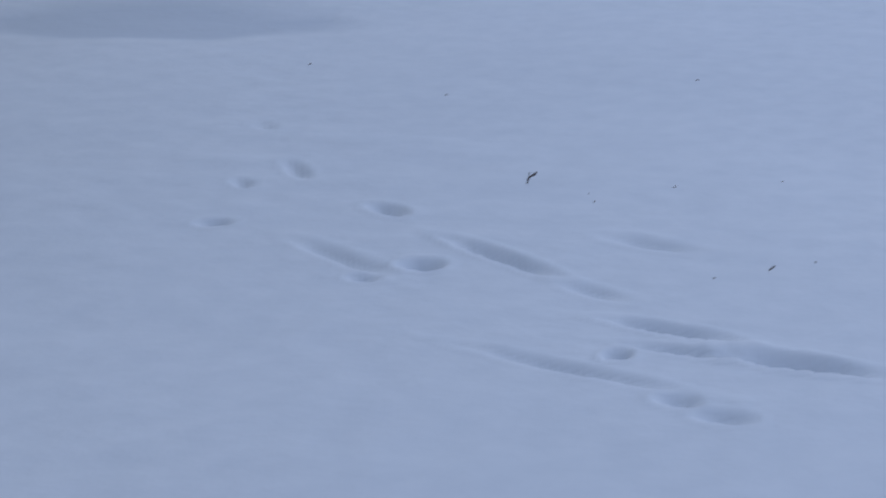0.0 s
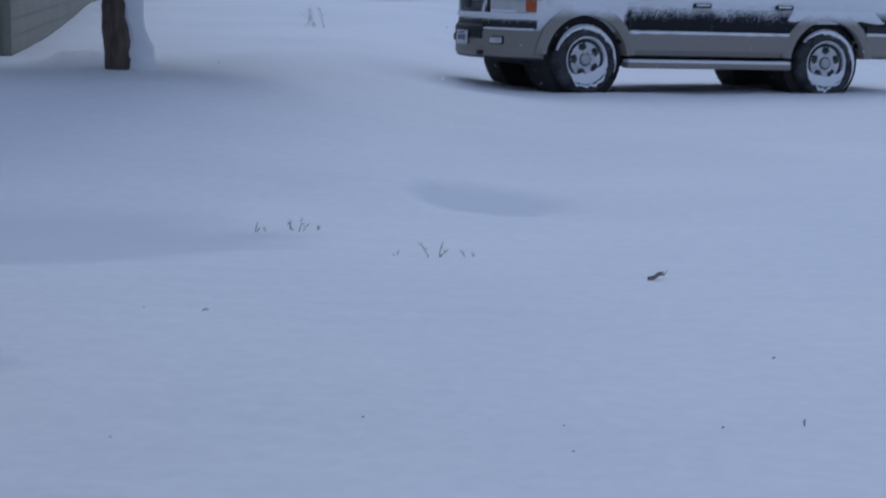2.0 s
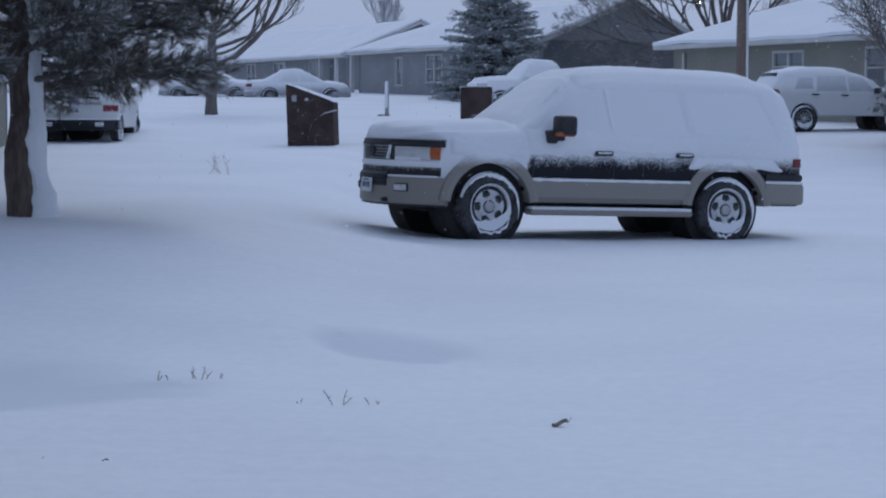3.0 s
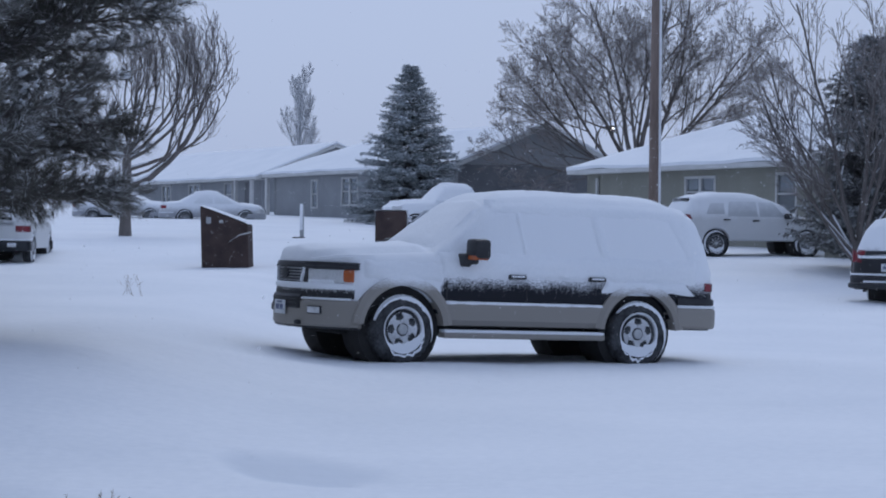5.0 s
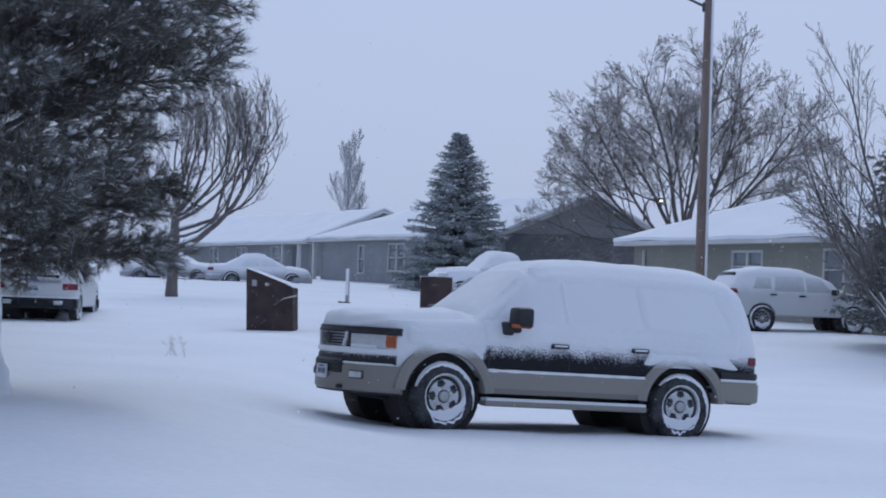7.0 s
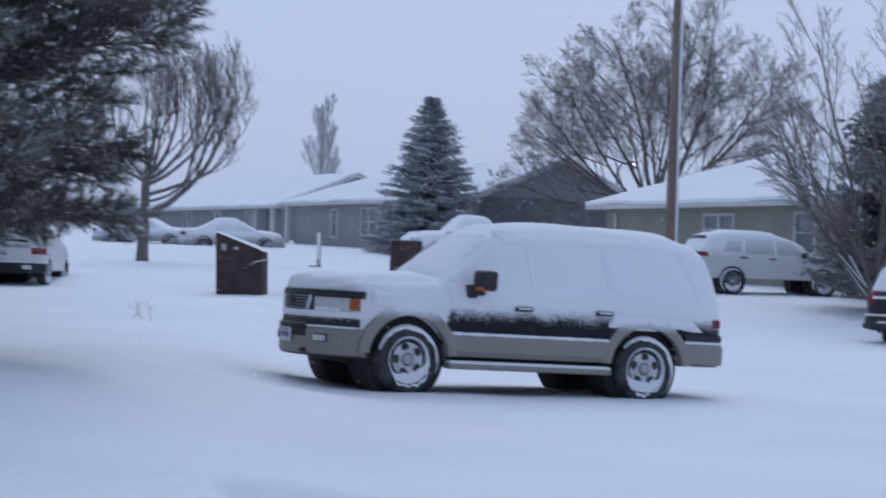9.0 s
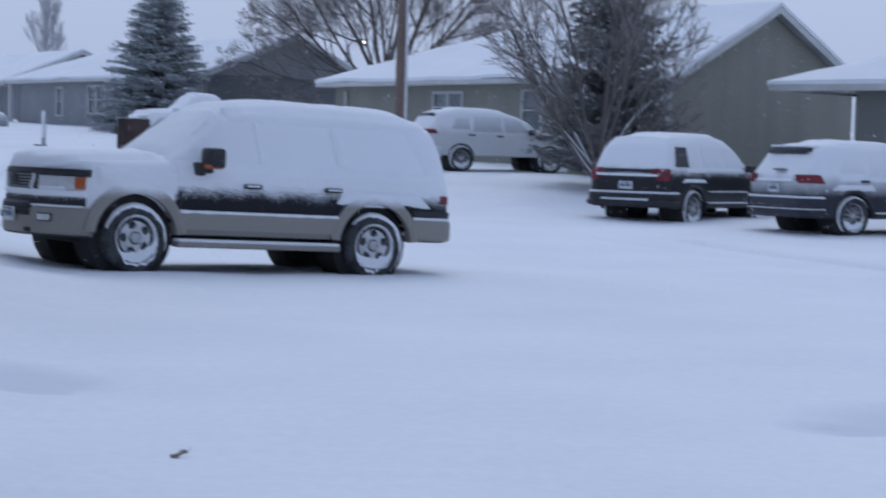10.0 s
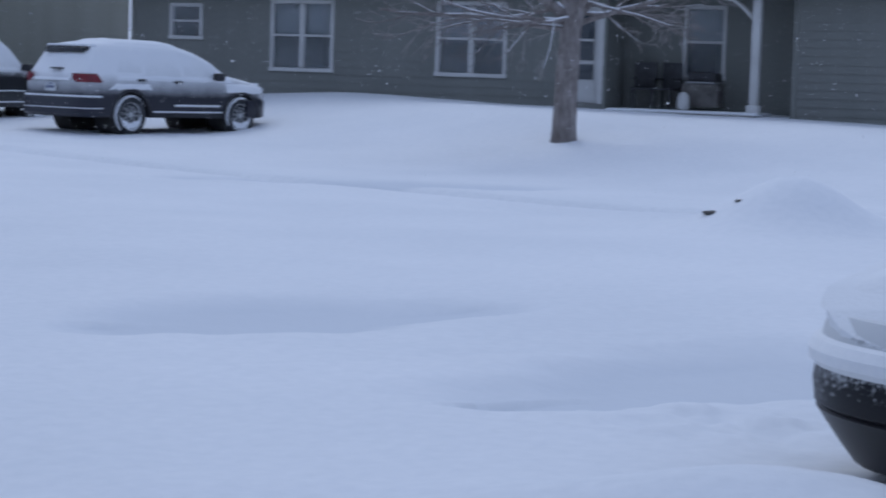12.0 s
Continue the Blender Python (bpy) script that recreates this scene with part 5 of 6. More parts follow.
part("slab", box(0, 3.2, 0, 2.0, -0.5, 0.02, 0.02), CONCRETE, slab)
part("slab_snow", box(0.03, 3.25, 0.02, 1.2, 0.015, 0.075, 0.03), SNOW, slab)
# things on the porch
for k, (xx, az) in enumerate(((7.05, 10), (7.55, -14))):
    c = thing("patio_chair", H3 @ pose(xx, 0.55, 0.93, 0, 0, az), "dark folding patio chair on the porch", "chair", group="porch chairs")
    part("seat", box(-0.24, 0.24, -0.24, 0.22, 0.40, 0.44, 0.012), BLACK, c)
    b = part("backrest", box(-0.24, 0.24, 0.2, 0.23, 0.44, 0.98, 0.012), BLACK, c)
    for sx in (-0.22, 0.22):
        for sy in (-0.22, 0.2):
            part("leg", box(sx - 0.015, sx + 0.015, sy - 0.015, sy + 0.015, 0, 0.42), BLACK, c)
        part("armrest", box(sx - 0.025, sx + 0.025, -0.24, 0.22, 0.62, 0.65, 0.008), BLACK, c)
g = thing("grill_cabinet", H3 @ pose(8.35, 0.55, 0.93), "dark grill cabinet with a pale shelf on the porch", "grill")
part("cabinet", box(-0.38, 0.38, -0.25, 0.25, 0.08, 0.56, 0.02), STONE, g)
part("shelf", box(-0.30, 0.30, -0.28, 0.28, 0.57, 0.60, 0.01), FASCIA, g)
part("lid", box(-0.30, 0.34, -0.22, 0.24, 0.60, 0.80, 0.06), BLACK, g)
part("gas_bottle", lathe([(0.10, 0.0), (0.13, 0.05), (0.13, 0.25), (0.07, 0.34), (0.03, 0.36)], 16, "z"), TRIM, g).location = (-0.28, -0.42, 0.02)

# tan gabled neighbour, gable end to the drive
n3b = house("house", frame_of(12.5, 50.6, 0, 0.6, -0.8), "olive-tan gabled house with a snow-covered roof", -3.6, 0.0, 8.2, 0.95, 3.72, 2.0, SIDING_TAN, over=0.35, board=0.18)
part("downspout", box(-0.13, 0.03, -0.12, -0.04, 1.0, 3.5, 0.01), TRIM, n3b)
# low hipped house behind the pole
h2 = house("house", frame_of(4.35, 69.9, 0, 0.486, -0.874), "low tan house with a hipped snowy roof", 1.2, 15.0, 9.0, 1.35, 3.98, 1.75, SIDING_TAN,
           wins=[(6.95, 8.56, 2.55, 3.52, "double", 0.6), (11.63, 12.6, 2.3, 3.55, "single", 0.6)], hip_l=True, hip_r=True, over=0.55, board=0.2)
part("downspout", box(1.80, 1.90, -0.12, -0.03, 1.3, 3.6, 0.01), TRIM, h2)
# grey houses far across the street
h1b = house("house", frame_of(0.36, 87.0, 0, 0.5, -0.866), "grey gabled house with white window trim across the street", -19.0, 0.0, 8.6, 2.15, 4.75, 1.75, SIDING_GREY,
            wins=[(-11.2, -9.5, 3.0, 4.35, "double", 0.6), (-14.6, -13.9, 2.9, 4.3, "single", 0.5)], hip_l=True, over=0.5, boards=False, gable_board=False)
part("porch_post", box(-19.3, -19.1, -0.45, -0.25, 1.9, 4.5, 0.01), TRIM, h1b)
part("gable_cladding", box(0.003, 0.03, 0.05, 8.55, 1.9, 4.75), SIDING_DARK, h1b)
h1a = house("house", frame_of(-10.9, 114.5, 0, 0.5, -0.866), "long grey house with white posts in the distance", -22.0, 0.0, 9.0, 2.5, 5.0, 1.8, SIDING_GREY,
            wins=[(-5.4, -4.2, 3.2, 4.6, "single", 0.6), (-11.0, -9.2, 3.2, 4.6, "double", 0.6), (-15.5, -14.0, 3.2, 4.6, "double", 0.6)], over=0.7, boards=False, gable_board=False)
for xx in (-0.3, -2.6):
    part("porch_post", box(xx - 0.1, xx + 0.1, -0.6, -0.4, 2.2, 4.7, 0.01), TRIM, h1a)
part("door", box(-2.3, -1.2, -0.03, 0.05, 2.5, 4.6, 0.01), SIDING_DARK, h1a)
# house beside the pine
hl = house("house", frame_of(-8.3, 27.8, 0, -0.219, 0.976), "olive-tan clapboard house behind the pine", -7.0, 16.5, 8.0, 0.55, 3.1, 1.6, SIDING_TAN, over=0.4, board=0.2, gable_board=False)

# unseen plain house beside the viewpoint, added to shade the left foreground
house("house", frame_of(-4.6, 9.0, 0, -0.219, 0.976), "unseen plain olive-tan house added to shade the snowy lawn", -15.0, 0.0, 8.0, 0.05, 3.7, 2.0, SIDING_TAN, over=0.4, boards=False, gable_board=False)

# ---- trees


class Tubes:
    """Many thin tapered tubes gathered into one mesh."""

    def __init__(s):
        s.v, s.f = [], []

    def add(s, pts, radii, sides=4):
        n, o = len(pts), len(s.v)
        a = None
        for i, p in enumerate(pts):
            d = (pts[min(i + 1, n - 1)] - pts[max(i - 1, 0)]).normalized()
            a = d.orthogonal() if a is None else a - d * a.dot(d)
            a = a.normalized() if a.length > 1e-6 else d.orthogonal().normalized()
            b = d.cross(a)
            for k in range(sides):
                t = 6.28318 * k / sides
                s.v.append(p + (a * math.cos(t) + b * math.sin(t)) * radii[i])
        for i in range(n - 1):
            for k in range(sides):
                m = (k + 1) % sides
                s.f.append((o + i * sides + k, o + i * sides + m, o + (i + 1) * sides + m, o + (i + 1) * sides + k))

    def part(s, name, material, parent, label="", kind=""):
        me = bpy.data.meshes.new(name)
        me.from_pydata([tuple(q) for q in s.v], [], s.f)
        me.polygons.foreach_set("use_smooth", [True] * len(s.f))
        me.materials.append(material)
        ob = new(name, me)
        ob.parent = parent
        return tagged(ob, label, kind=kind) if label or kind else ob


def branch(rng, out, snow, p, d, length, r, level, rule):
    """Grows one branch and its side branches; rule names lift, wander, spread, inward pull, numbers of side branches."""
    n = rule["steps"][level]
    pts, d = [Vector(p)], Vector(d).normalized()
    w = rule["wander"]
    for k in range(n):
        flat = Vector((pts[-1].x, pts[-1].y, 0))
        d = (d + Vector((rng.uniform(-w, w), rng.uniform(-w, w), rng.uniform(-w, w) + rule["lift"][level])) - flat * rule["pull"] * (k / n)).normalized()
        pts.append(pts[-1] + d * (length / n))
    r1 = max(rule["thin"], r * 0.3)
    rad = [r + (r1 - r) * (k / n) ** 0.8 for k in range(n + 1)]
    out[0 if level >= rule["wood"] else 1].add(pts, rad, 7 if r > 0.06 else (5 if level >= rule["wood"] else 3))
    if snow is not None and r > 0.016:
        run = []
        for k, q in enumerate(pts):   # snow lies along the upper side of the sloping stretches
            e = pts[min(k + 1, n)] - pts[max(k - 1, 0)]
            if abs(e.normalized().z) < 0.86 and noise.noise(q * 1.9) > -0.25:
                run.append((q + Vector((0.25 * rad[k], 0, rad[k] * 0.75)), rad[k] * 0.72))
            elif len(run) > 1:
                snow.add([a for a, b in run], [b for a, b in run], 5)
                run = []
            else:
                run = []
        if len(run) > 1:
            snow.add([a for a, b in run], [b for a, b in run], 5)
    if level == 0:
        return
    kids = rule["kids"][level]
    for k in range(kids):
        u = rule["bare"][level] + (1 - rule["bare"][level]) * (k + rng.uniform(0.1, 0.9)) / kids
        i = min(int(u * n), n - 1)
        at = pts[i].lerp(pts[i + 1], u * n - i)
        base = (pts[i + 1] - pts[i]).normalized()
        side = base.orthogonal().normalized()
        side.rotate(Matrix.Rotation(k * 2.4 + rng.uniform(-0.7, 0.7), 3, base))
        nd = base + side * rng.uniform(0.55, 1.1) * rule["spread"]
        branch(rng, out, snow, at, nd, length * rule["ratio"] * (1.12 - 0.62 * u) * rng.uniform(0.75, 1.25), max(rad[i] * 0.55, rule["thin"]), level - 1, rule)


def bare_tree(name, x, y, z, label, stems, rule, trunk=None, seed=1, twig_mat=None, bark=None, snowy=False):
    """A leafless tree: trunk, limbs and fine twigs. stems: start height, azimuth, tilt from upright, length, radius."""
    rng = random.Random(seed)
    t = thing(name, pose(x, y, z), label, "tree")
    if trunk:
        bm = bmesh.new()
        h, r0, r1, lx, ly = trunk
        n = 12
        pts = [(lx * (k / n) ** 2, ly * (k / n) ** 2, -0.2 + (h + 0.2) * k / n) for k in range(n + 1)]
        add_tube(bm, pts, [(r0 + (r1 - r0) * k / n) * (1 + 0.35 * math.exp(-k * 0.9) + 0.12 * max(0, k - n + 2)) for k in range(n + 1)], 20)
        for v in bm.verts:
            v.co += Vector((v.co.x, v.co.y, 0)).normalized() * r0 * 0.16 * noise.noise(Vector((v.co.x * 9, v.co.y * 9, v.co.z * 2.5)))
        part("trunk", bm, bark or BARK_GREY, t)
    twigs, snow = Tubes(), Tubes() if snowy else None
    for h, az, tilt, ln, r in stems:
        d = Vector((math.sin(radians(az)) * math.sin(radians(tilt)), math.cos(radians(az)) * math.sin(radians(tilt)), math.cos(radians(tilt))))
        o = Vector((0, 0, h))
        if trunk:
            q = max(0, min(1, (h + 0.2) / (trunk[0] + 0.2)))
            o = Vector((trunk[3] * q * q, trunk[4] * q * q, h))
        limb = Tubes()
        branch(rng, (limb, twigs), snow, o, d, ln, r, len(rule["kids"]) - 1, rule)
        limb.part("limb", bark or BARK_GREY, t)
    twigs.part("twig_mass", twig_mat or TWIG, t, "fine twigs in pale haze tones", "stuff")
    if snowy and snow.f:
        snow.part("limb_snow", SNOW, t, "thin ridges of snow along the limbs", "stuff")
    return t


lz = ground_z
# leaning street tree before the grey house: long shoots that bow outwards and rise again
BOWED = dict(steps=(5, 7, 9, 12), wander=0.13, lift=(0.08, 0.11, 0.13, 0.13), spread=0.66, pull=0.042, kids=(0, 4, 5, 7), bare=(0, 0.3, 0.25, 0.25), ratio=0.62, thin=0.009, wood=2)
bare_tree("street_tree", -9.75, 59.2, 1.40, "bare street tree with one long snow-edged limb and bowed shoots",
          [(1.5, 92, 84, 4.6, 0.12), (2.0, 80, 80, 4.0, 0.07), (2.3, 104, 72, 4.0, 0.07), (2.4, 88, 60, 3.8, 0.07), (2.5, 70, 40, 3.4, 0.07), (2.5, -70, 55, 3.2, 0.07), (2.4, -110, 70, 3.2, 0.06), (2.6, 20, 20, 3.0, 0.08), (2.5, 170, 44, 3.0, 0.06), (2.4, 110, 34, 3.3, 0.06), (1.8, 96, 88, 4.4, 0.05)],
          BOWED, trunk=(2.7, 0.18, 0.12, 0.05, 0), seed=5, snowy=True)
# great spreading tree behind the hipped house
SPREADING = dict(steps=(3, 4, 6, 8, 10), wander=0.10, lift=(0.03, 0.02, 0.02, 0.01, 0.015), spread=0.80, pull=0.0, kids=(0, 5, 7, 7, 8), bare=(0, 0.2, 0.2, 0.18, 0.26), ratio=0.54, thin=0.007, wood=2)
rs = random.Random(3)
bare_tree("shade_tree", 8.05, 84.5, 1.9, "large bare spreading shade tree behind the low house",
          [(h, az + rs.uniform(-18, 18), tl, ln * 0.93, r * 0.8) for h, az, tl, ln, r in (
              (2.4, -90, 12, 8.2, 0.15), (2.6, 90, 8, 8.3, 0.16), (2.3, 85, 28, 8.4, 0.15), (2.1, -85, 34, 7.6, 0.14), (1.9, 92, 48, 7.9, 0.13), (1.8, -92, 56, 7.0, 0.12),
              (1.7, -80, 70, 6.6, 0.10), (1.7, 75, 66, 6.2, 0.10), (2.2, 0, 22, 7.4, 0.12), (2.2, 180, 24, 7.2, 0.12), (2.0, 40, 40, 7.0, 0.10), (2.0, -140, 44, 6.6, 0.10), (1.8, -94, 64, 7.6, 0.10), (1.9, -86, 46, 7.8, 0.11), (1.9, 96, 38, 8.2, 0.11))],
          SPREADING, trunk=(2.8, 0.36, 0.28, 0, 0), seed=8)
# far poplar, haze painted into its pale colour
UPRIGHT = dict(steps=(3, 4, 5, 6), wander=0.10, lift=(0.10, 0.10, 0.10, 0.10), spread=0.5, pull=0.02, kids=(0, 6, 8, 8), bare=(0, 0.15, 0.15, 0.2), ratio=0.52, thin=0.006, wood=3)
bare_tree("poplar", -9.8, 129.0, 3.0, "slender bare poplar, its colour paled for snowfall haze", [(1.6 + k * 0.5, k * 67, 20 + (k % 3) * 8, 3.4 - 0.13 * k, 0.045) for k in range(13)], UPRIGHT, trunk=(7.6, 0.14, 0.05, 0, 0), seed=11, bark=HAZE_TWIG, twig_mat=HAZE_TWIG)
# many-stemmed bush before the tan house
FANNED = dict(steps=(3, 4, 6, 9), wander=0.11, lift=(0.05, 0.05, 0.05, 0.03), spread=0.72, pull=0.0, kids=(0, 6, 7, 10), bare=(0, 0.15, 0.2, 0.28), ratio=0.46, thin=0.006, wood=2)
bare_tree("multi_stem_tree", 9.45, 45.3, lz(9.45, 45.3), "bare many-stemmed tree with wide snow-edged branches",
          [(0.35 + 0.12 * (k % 4), a, tl, ln, rd) for k, (a, tl, ln, rd) in enumerate((
              (-85, 38, 4.4, 0.05), (-75, 30, 5.2, 0.06), (-100, 48, 3.6, 0.04), (85, 40, 4.6, 0.05), (75, 24, 5.5, 0.06), (95, 54, 3.9, 0.045), (-60, 16, 6.0, 0.065), (30, 7, 6.2, 0.07), (170, 26, 5.0, 0.05), (-60, 50, 3.0, 0.035), (100, 14, 6.0, 0.06), (-130, 34, 4.2, 0.045), (60, 66, 3.0, 0.035)))],
          FANNED, trunk=(0.9, 0.13, 0.11, 0.0, 0), seed=21, snowy=True)
# maple on the yard before the green house
MAPLE = dict(steps=(3, 4, 6, 9), wander=0.12, lift=(0.0, 0.0, 0.01, 0.01), spread=0.8, pull=0.0, kids=(0, 4, 5, 7), bare=(0, 0.2, 0.2, 0.2), ratio=0.5, thin=0.005, wood=2)
bare_tree("yard_tree", 17.98, 29.05, lz(17.98, 29.05), "bare yard tree with a rough snow-flecked trunk and low boughs",
          [(2.0, 85, 44, 3.6, 0.11), (2.05, -80, 58, 3.8, 0.10), (2.2, -110, 36, 3.8, 0.10), (2.3, 30, 22, 3.8, 0.12), (1.9, -85, 80, 3.4, 0.06), (1.95, 105, 72, 3.0, 0.06), (2.2, 170, 60, 2.8, 0.07), (2.3, -75, 98, 2.4, 0.045), (2.4, 150, 100, 1.9, 0.04), (2.2, 100, 94, 2.2, 0.04), (2.1, -120, 92, 2.6, 0.045), (2.0, -100, 86, 2.9, 0.05)],
          MAPLE, trunk=(2.5, 0.205, 0.185, 0.10, 0), seed=31, bark=BARK_FLECKED, snowy=True)


def limb_points(rng, p, d, length, n, bend=0.25, lift=0.15):
    pts = [Vector(p)]
    d = Vector(d).normalized()
    for k in range(n):
        d = (d + Vector((rng.uniform(-bend, bend), rng.uniform(-bend, bend), rng.uniform(-bend, bend) + lift))).normalized()
        pts.append(pts[-1] + d * (length / n))
    return pts, d


def needles(shoots, per, ln, w, seed, white, open_=(0.35, 0.95)):
    """Needles set round many shoots at once. shoots: foot, tip, snowiness. Gives vertices, faces and material slots."""
    g = np.random.default_rng(seed)
    foot = np.repeat(np.array([tuple(q[0]) for q in shoots]), per, axis=0)
    tip = np.repeat(np.array([tuple(q[1]) for q in shoots]), per, axis=0)
    frost = np.repeat(np.array([q[2] for q in shoots]), per)
    n = len(foot)
    d = tip - foot
    d /= np.linalg.norm(d, axis=1)[:, None] + 1e-9
    ref = np.where(np.abs(d[:, 2:3]) < 0.9, np.array([[0.0, 0, 1]]), np.array([[1.0, 0, 0]]))
    a = np.cross(d, ref)
    a /= np.linalg.norm(a, axis=1)[:, None]
    b = np.cross(d, a)
    t = g.uniform(0, 6.2832, n)[:, None]
    out = a * np.cos(t) + b * np.sin(t)
    ang = g.uniform(open_[0], open_[1], n)[:, None]
    way = d * np.cos(ang) + out * np.sin(ang)
    way[:, 2] -= 0.06
    o = foot + (tip - foot) * g.uniform(0.0, 1.0, n)[:, None]
    s = np.cross(way, g.normal(size=(n, 3)))
    s /= np.linalg.norm(s, axis=1)[:, None] + 1e-9
    e = o + way * (ln * g.uniform(0.65, 1.1, n))[:, None]
    v = np.empty((n * 3, 3))
    v[0::3], v[1::3], v[2::3] = o - s * w, o + s * w, e
    up = (out[:, 2] > 0.2)
    m = ((g.uniform(size=n) < np.where(up, white * 1.7, white * 0.5) * (0.4 + 1.4 * frost))).astype(int)
    return v, np.arange(n * 3).reshape(-1, 3), m


def mesh_part(name, verts, faces, mats, materials, parent, label=""):
    me = bpy.data.meshes.new(name)
    me.from_pydata(verts.tolist(), [], faces.tolist())
    for m_ in materials:
        me.materials.append(m_)
    me.polygons.foreach_set("material_index", [int(q) for q in mats])
    ob = new(name, me)
    ob.parent = parent
    return tagged(ob, label, kind="stuff")


def clumps(spots, seed):
    """Small lumps of snow caught on shoots. spots: place, along, size."""
    rng = random.Random(seed)
    bm = bmesh.new()
    bmesh.ops.create_icosphere(bm, subdivisions=1, radius=1)
    unit, tri = [v.co.copy() for v in bm.verts], [tuple(v.index for v in f_.verts) for f_ in bm.faces]
    bm.free()
    vs, fs = [], []
    for p, d, r in spots:
        o = len(vs)
        d = d.normalized()
        q = Vector((rng.uniform(-9, 9), rng.uniform(-9, 9), rng.uniform(-9, 9)))
        for u in unit:
            k = r * (0.8 + 0.7 * noise.noise(u * 1.7 + q))
            c = Vector((u.x * k, u.y * k, u.z * k * 0.55))
            vs.append(p + c + d * (u.dot(d) * k * 0.9))
        fs += [tuple(o + k for k in t) for t in tri]
    return vs, fs


def pine():
    rng = random.Random(77)
    z0 = 0.50
    t = thing("pine_tree", pose(-4.84, 18.4, z0), "long-needled pine with dark snow-flecked boughs and reddish bark", "tree")
    bm = bmesh.new()
    pts = [(0.02 * math.sin(k * 1.3), 0.02 * math.cos(k), -0.2 + 0.2 * k) for k in range(42)]
    add_tube(bm, pts, [0.165 - 0.003 * k + 0.05 * math.exp(-k * 0.9) for k in range(42)], 28)
    for v in bm.verts:   # plated bark
        q = Vector((v.co.x * 13, v.co.y * 13, v.co.z * 4))
        v.co += Vector((v.co.x, v.co.y, 0)).normalized() * (0.022 * noise.noise(q) + 0.012 * noise.noise(q * 2.7))
    part("trunk", bm, BARK, t, "rough reddish-brown trunk")
    bm = bmesh.new()   # snow blown onto the windward side
    rows = []
    for k in range(60):
        z = -0.08 + 0.045 * k
        r = 0.165 - 0.015 * z - 0.004
        w = 0.72 + 0.35 * noise.noise(Vector((z * 2.2, 0, 4))) + 0.14 * noise.noise(Vector((z * 9, 0, 4)))
        th = (0.055 + 0.17 * math.exp(-z * 2.4)) * (0.85 + 0.4 * noise.noise(Vector((z * 3, 1, 0))) + 0.2 * noise.noise(Vector((z * 11, 1, 0))))
        row = []
        for j in range(13):
            v_ = -1 + j / 6
            a = -0.25 + v_ * w * (1 + 0.14 * noise.noise(Vector((z * 14, v_ * 3, 2))))
            e = math.sqrt(max(0, 1 - v_ * v_))
            row.append(bm.verts.new(((r + th * e) * math.cos(a), (r + th * e) * math.sin(a), z)))
        rows.append(row)
    for a, b in zip(rows, rows[1:]):
        for j in range(12):
            bm.faces.new((a[j], a[j + 1], b[j + 1], b[j]))
    bmesh.ops.recalc_face_normals(bm, faces=bm.faces)
    part("trunk_snow", bm, SNOW, t, "snow plastered on the windward side of the trunk")
    shoots, spots = [], []
    snow = Tubes()
    for k in range(132):
        h = 1.25 + 4.9 * (k / 132) ** 1.02
        az = k * 137.5 + rng.uniform(-20, 20)
        ln = float(np.interp(h, [1.2, 1.8, 2.4, 3.4, 6.2], [1.55, 2.0, 2.4, 2.65, 2.3])) * rng.uniform(0.74, 1.03)
        up = 0.62 if h > 2.1 else (-0.02 if h < 1.6 else 0.28)
        d = Vector((math.sin(radians(az)), math.cos(radians(az)), up)).normalized()
        limb = Tubes()
        pts, dd = limb_points(rng, (0, 0, h), d, ln, 9, 0.09, -0.035 if h > 1.7 else 0.0)
        limb.add(pts, [0.036 * (1 - 0.09 * j) for j in range(10)], 6)
        for j in range(2, 10):
            for m_ in range(4 if j < 9 else 5):
                base = (pts[j] - pts[j - 1]).normalized()
                side = base.orthogonal().normalized()
                side.rotate(Matrix.Rotation(rng.uniform(0, 6.283), 3, base))
                side.z *= 0.55
                sd = (base * rng.uniform(0.7, 1.3) + side * 0.85 + Vector((0, 0, 0.1))).normalized()
                sl = rng.uniform(0.25, 0.70) * (1.2 - 0.065 * j)
                sub, sdd = limb_points(rng, pts[j], sd, sl, 4, 0.16, 0.03)
                limb.add(sub, [0.012, 0.010, 0.008, 0.006, 0.005], 4)
                for q in range(1, 5):
                    for w_ in range(1 if q < 4 else 2):
                        fd = (sub[q] - sub[q - 1]).normalized()
                        o = fd.orthogonal().normalized()
                        o.rotate(Matrix.Rotation(rng.uniform(0, 6.283), 3, fd))
                        fd = (fd + o * (0.7 if q < 4 or w_ else 0.15) + Vector((0, 0, 0.1))).normalized()
                        tip = sub[q] + fd * rng.uniform(0.10, 0.20)
                        fr = sstep(0.5 + 1.1 * noise.noise((sub[q] + Vector((3, 0, h))) * 1.3))
                        shoots.append((sub[q], tip, fr))
                        if rng.random() < 0.10 + 0.30 * fr:
                            spots.append((sub[q].lerp(tip, rng.uniform(0.2, 1.0)) + Vector((0, 0, 0.025)), fd, rng.uniform(0.016, 0.048)))
        limb.part("limb", BARK_GREY, t)
    v, f_, m = needles(shoots, 36, 0.135, 0.0029, 5, 0.19, (0.25, 0.85))
    mesh_part("needles", v, f_, m, [NEEDLE, NEEDLE_SNOW], t, "dark green needle tufts, some tipped with snow")
    vs, fs = clumps(spots, 6)
    snow.v, snow.f = vs, fs
    snow.part("bough_snow", SNOW, t, "lumps of snow caught in the needles", "stuff")
    return t


pine()


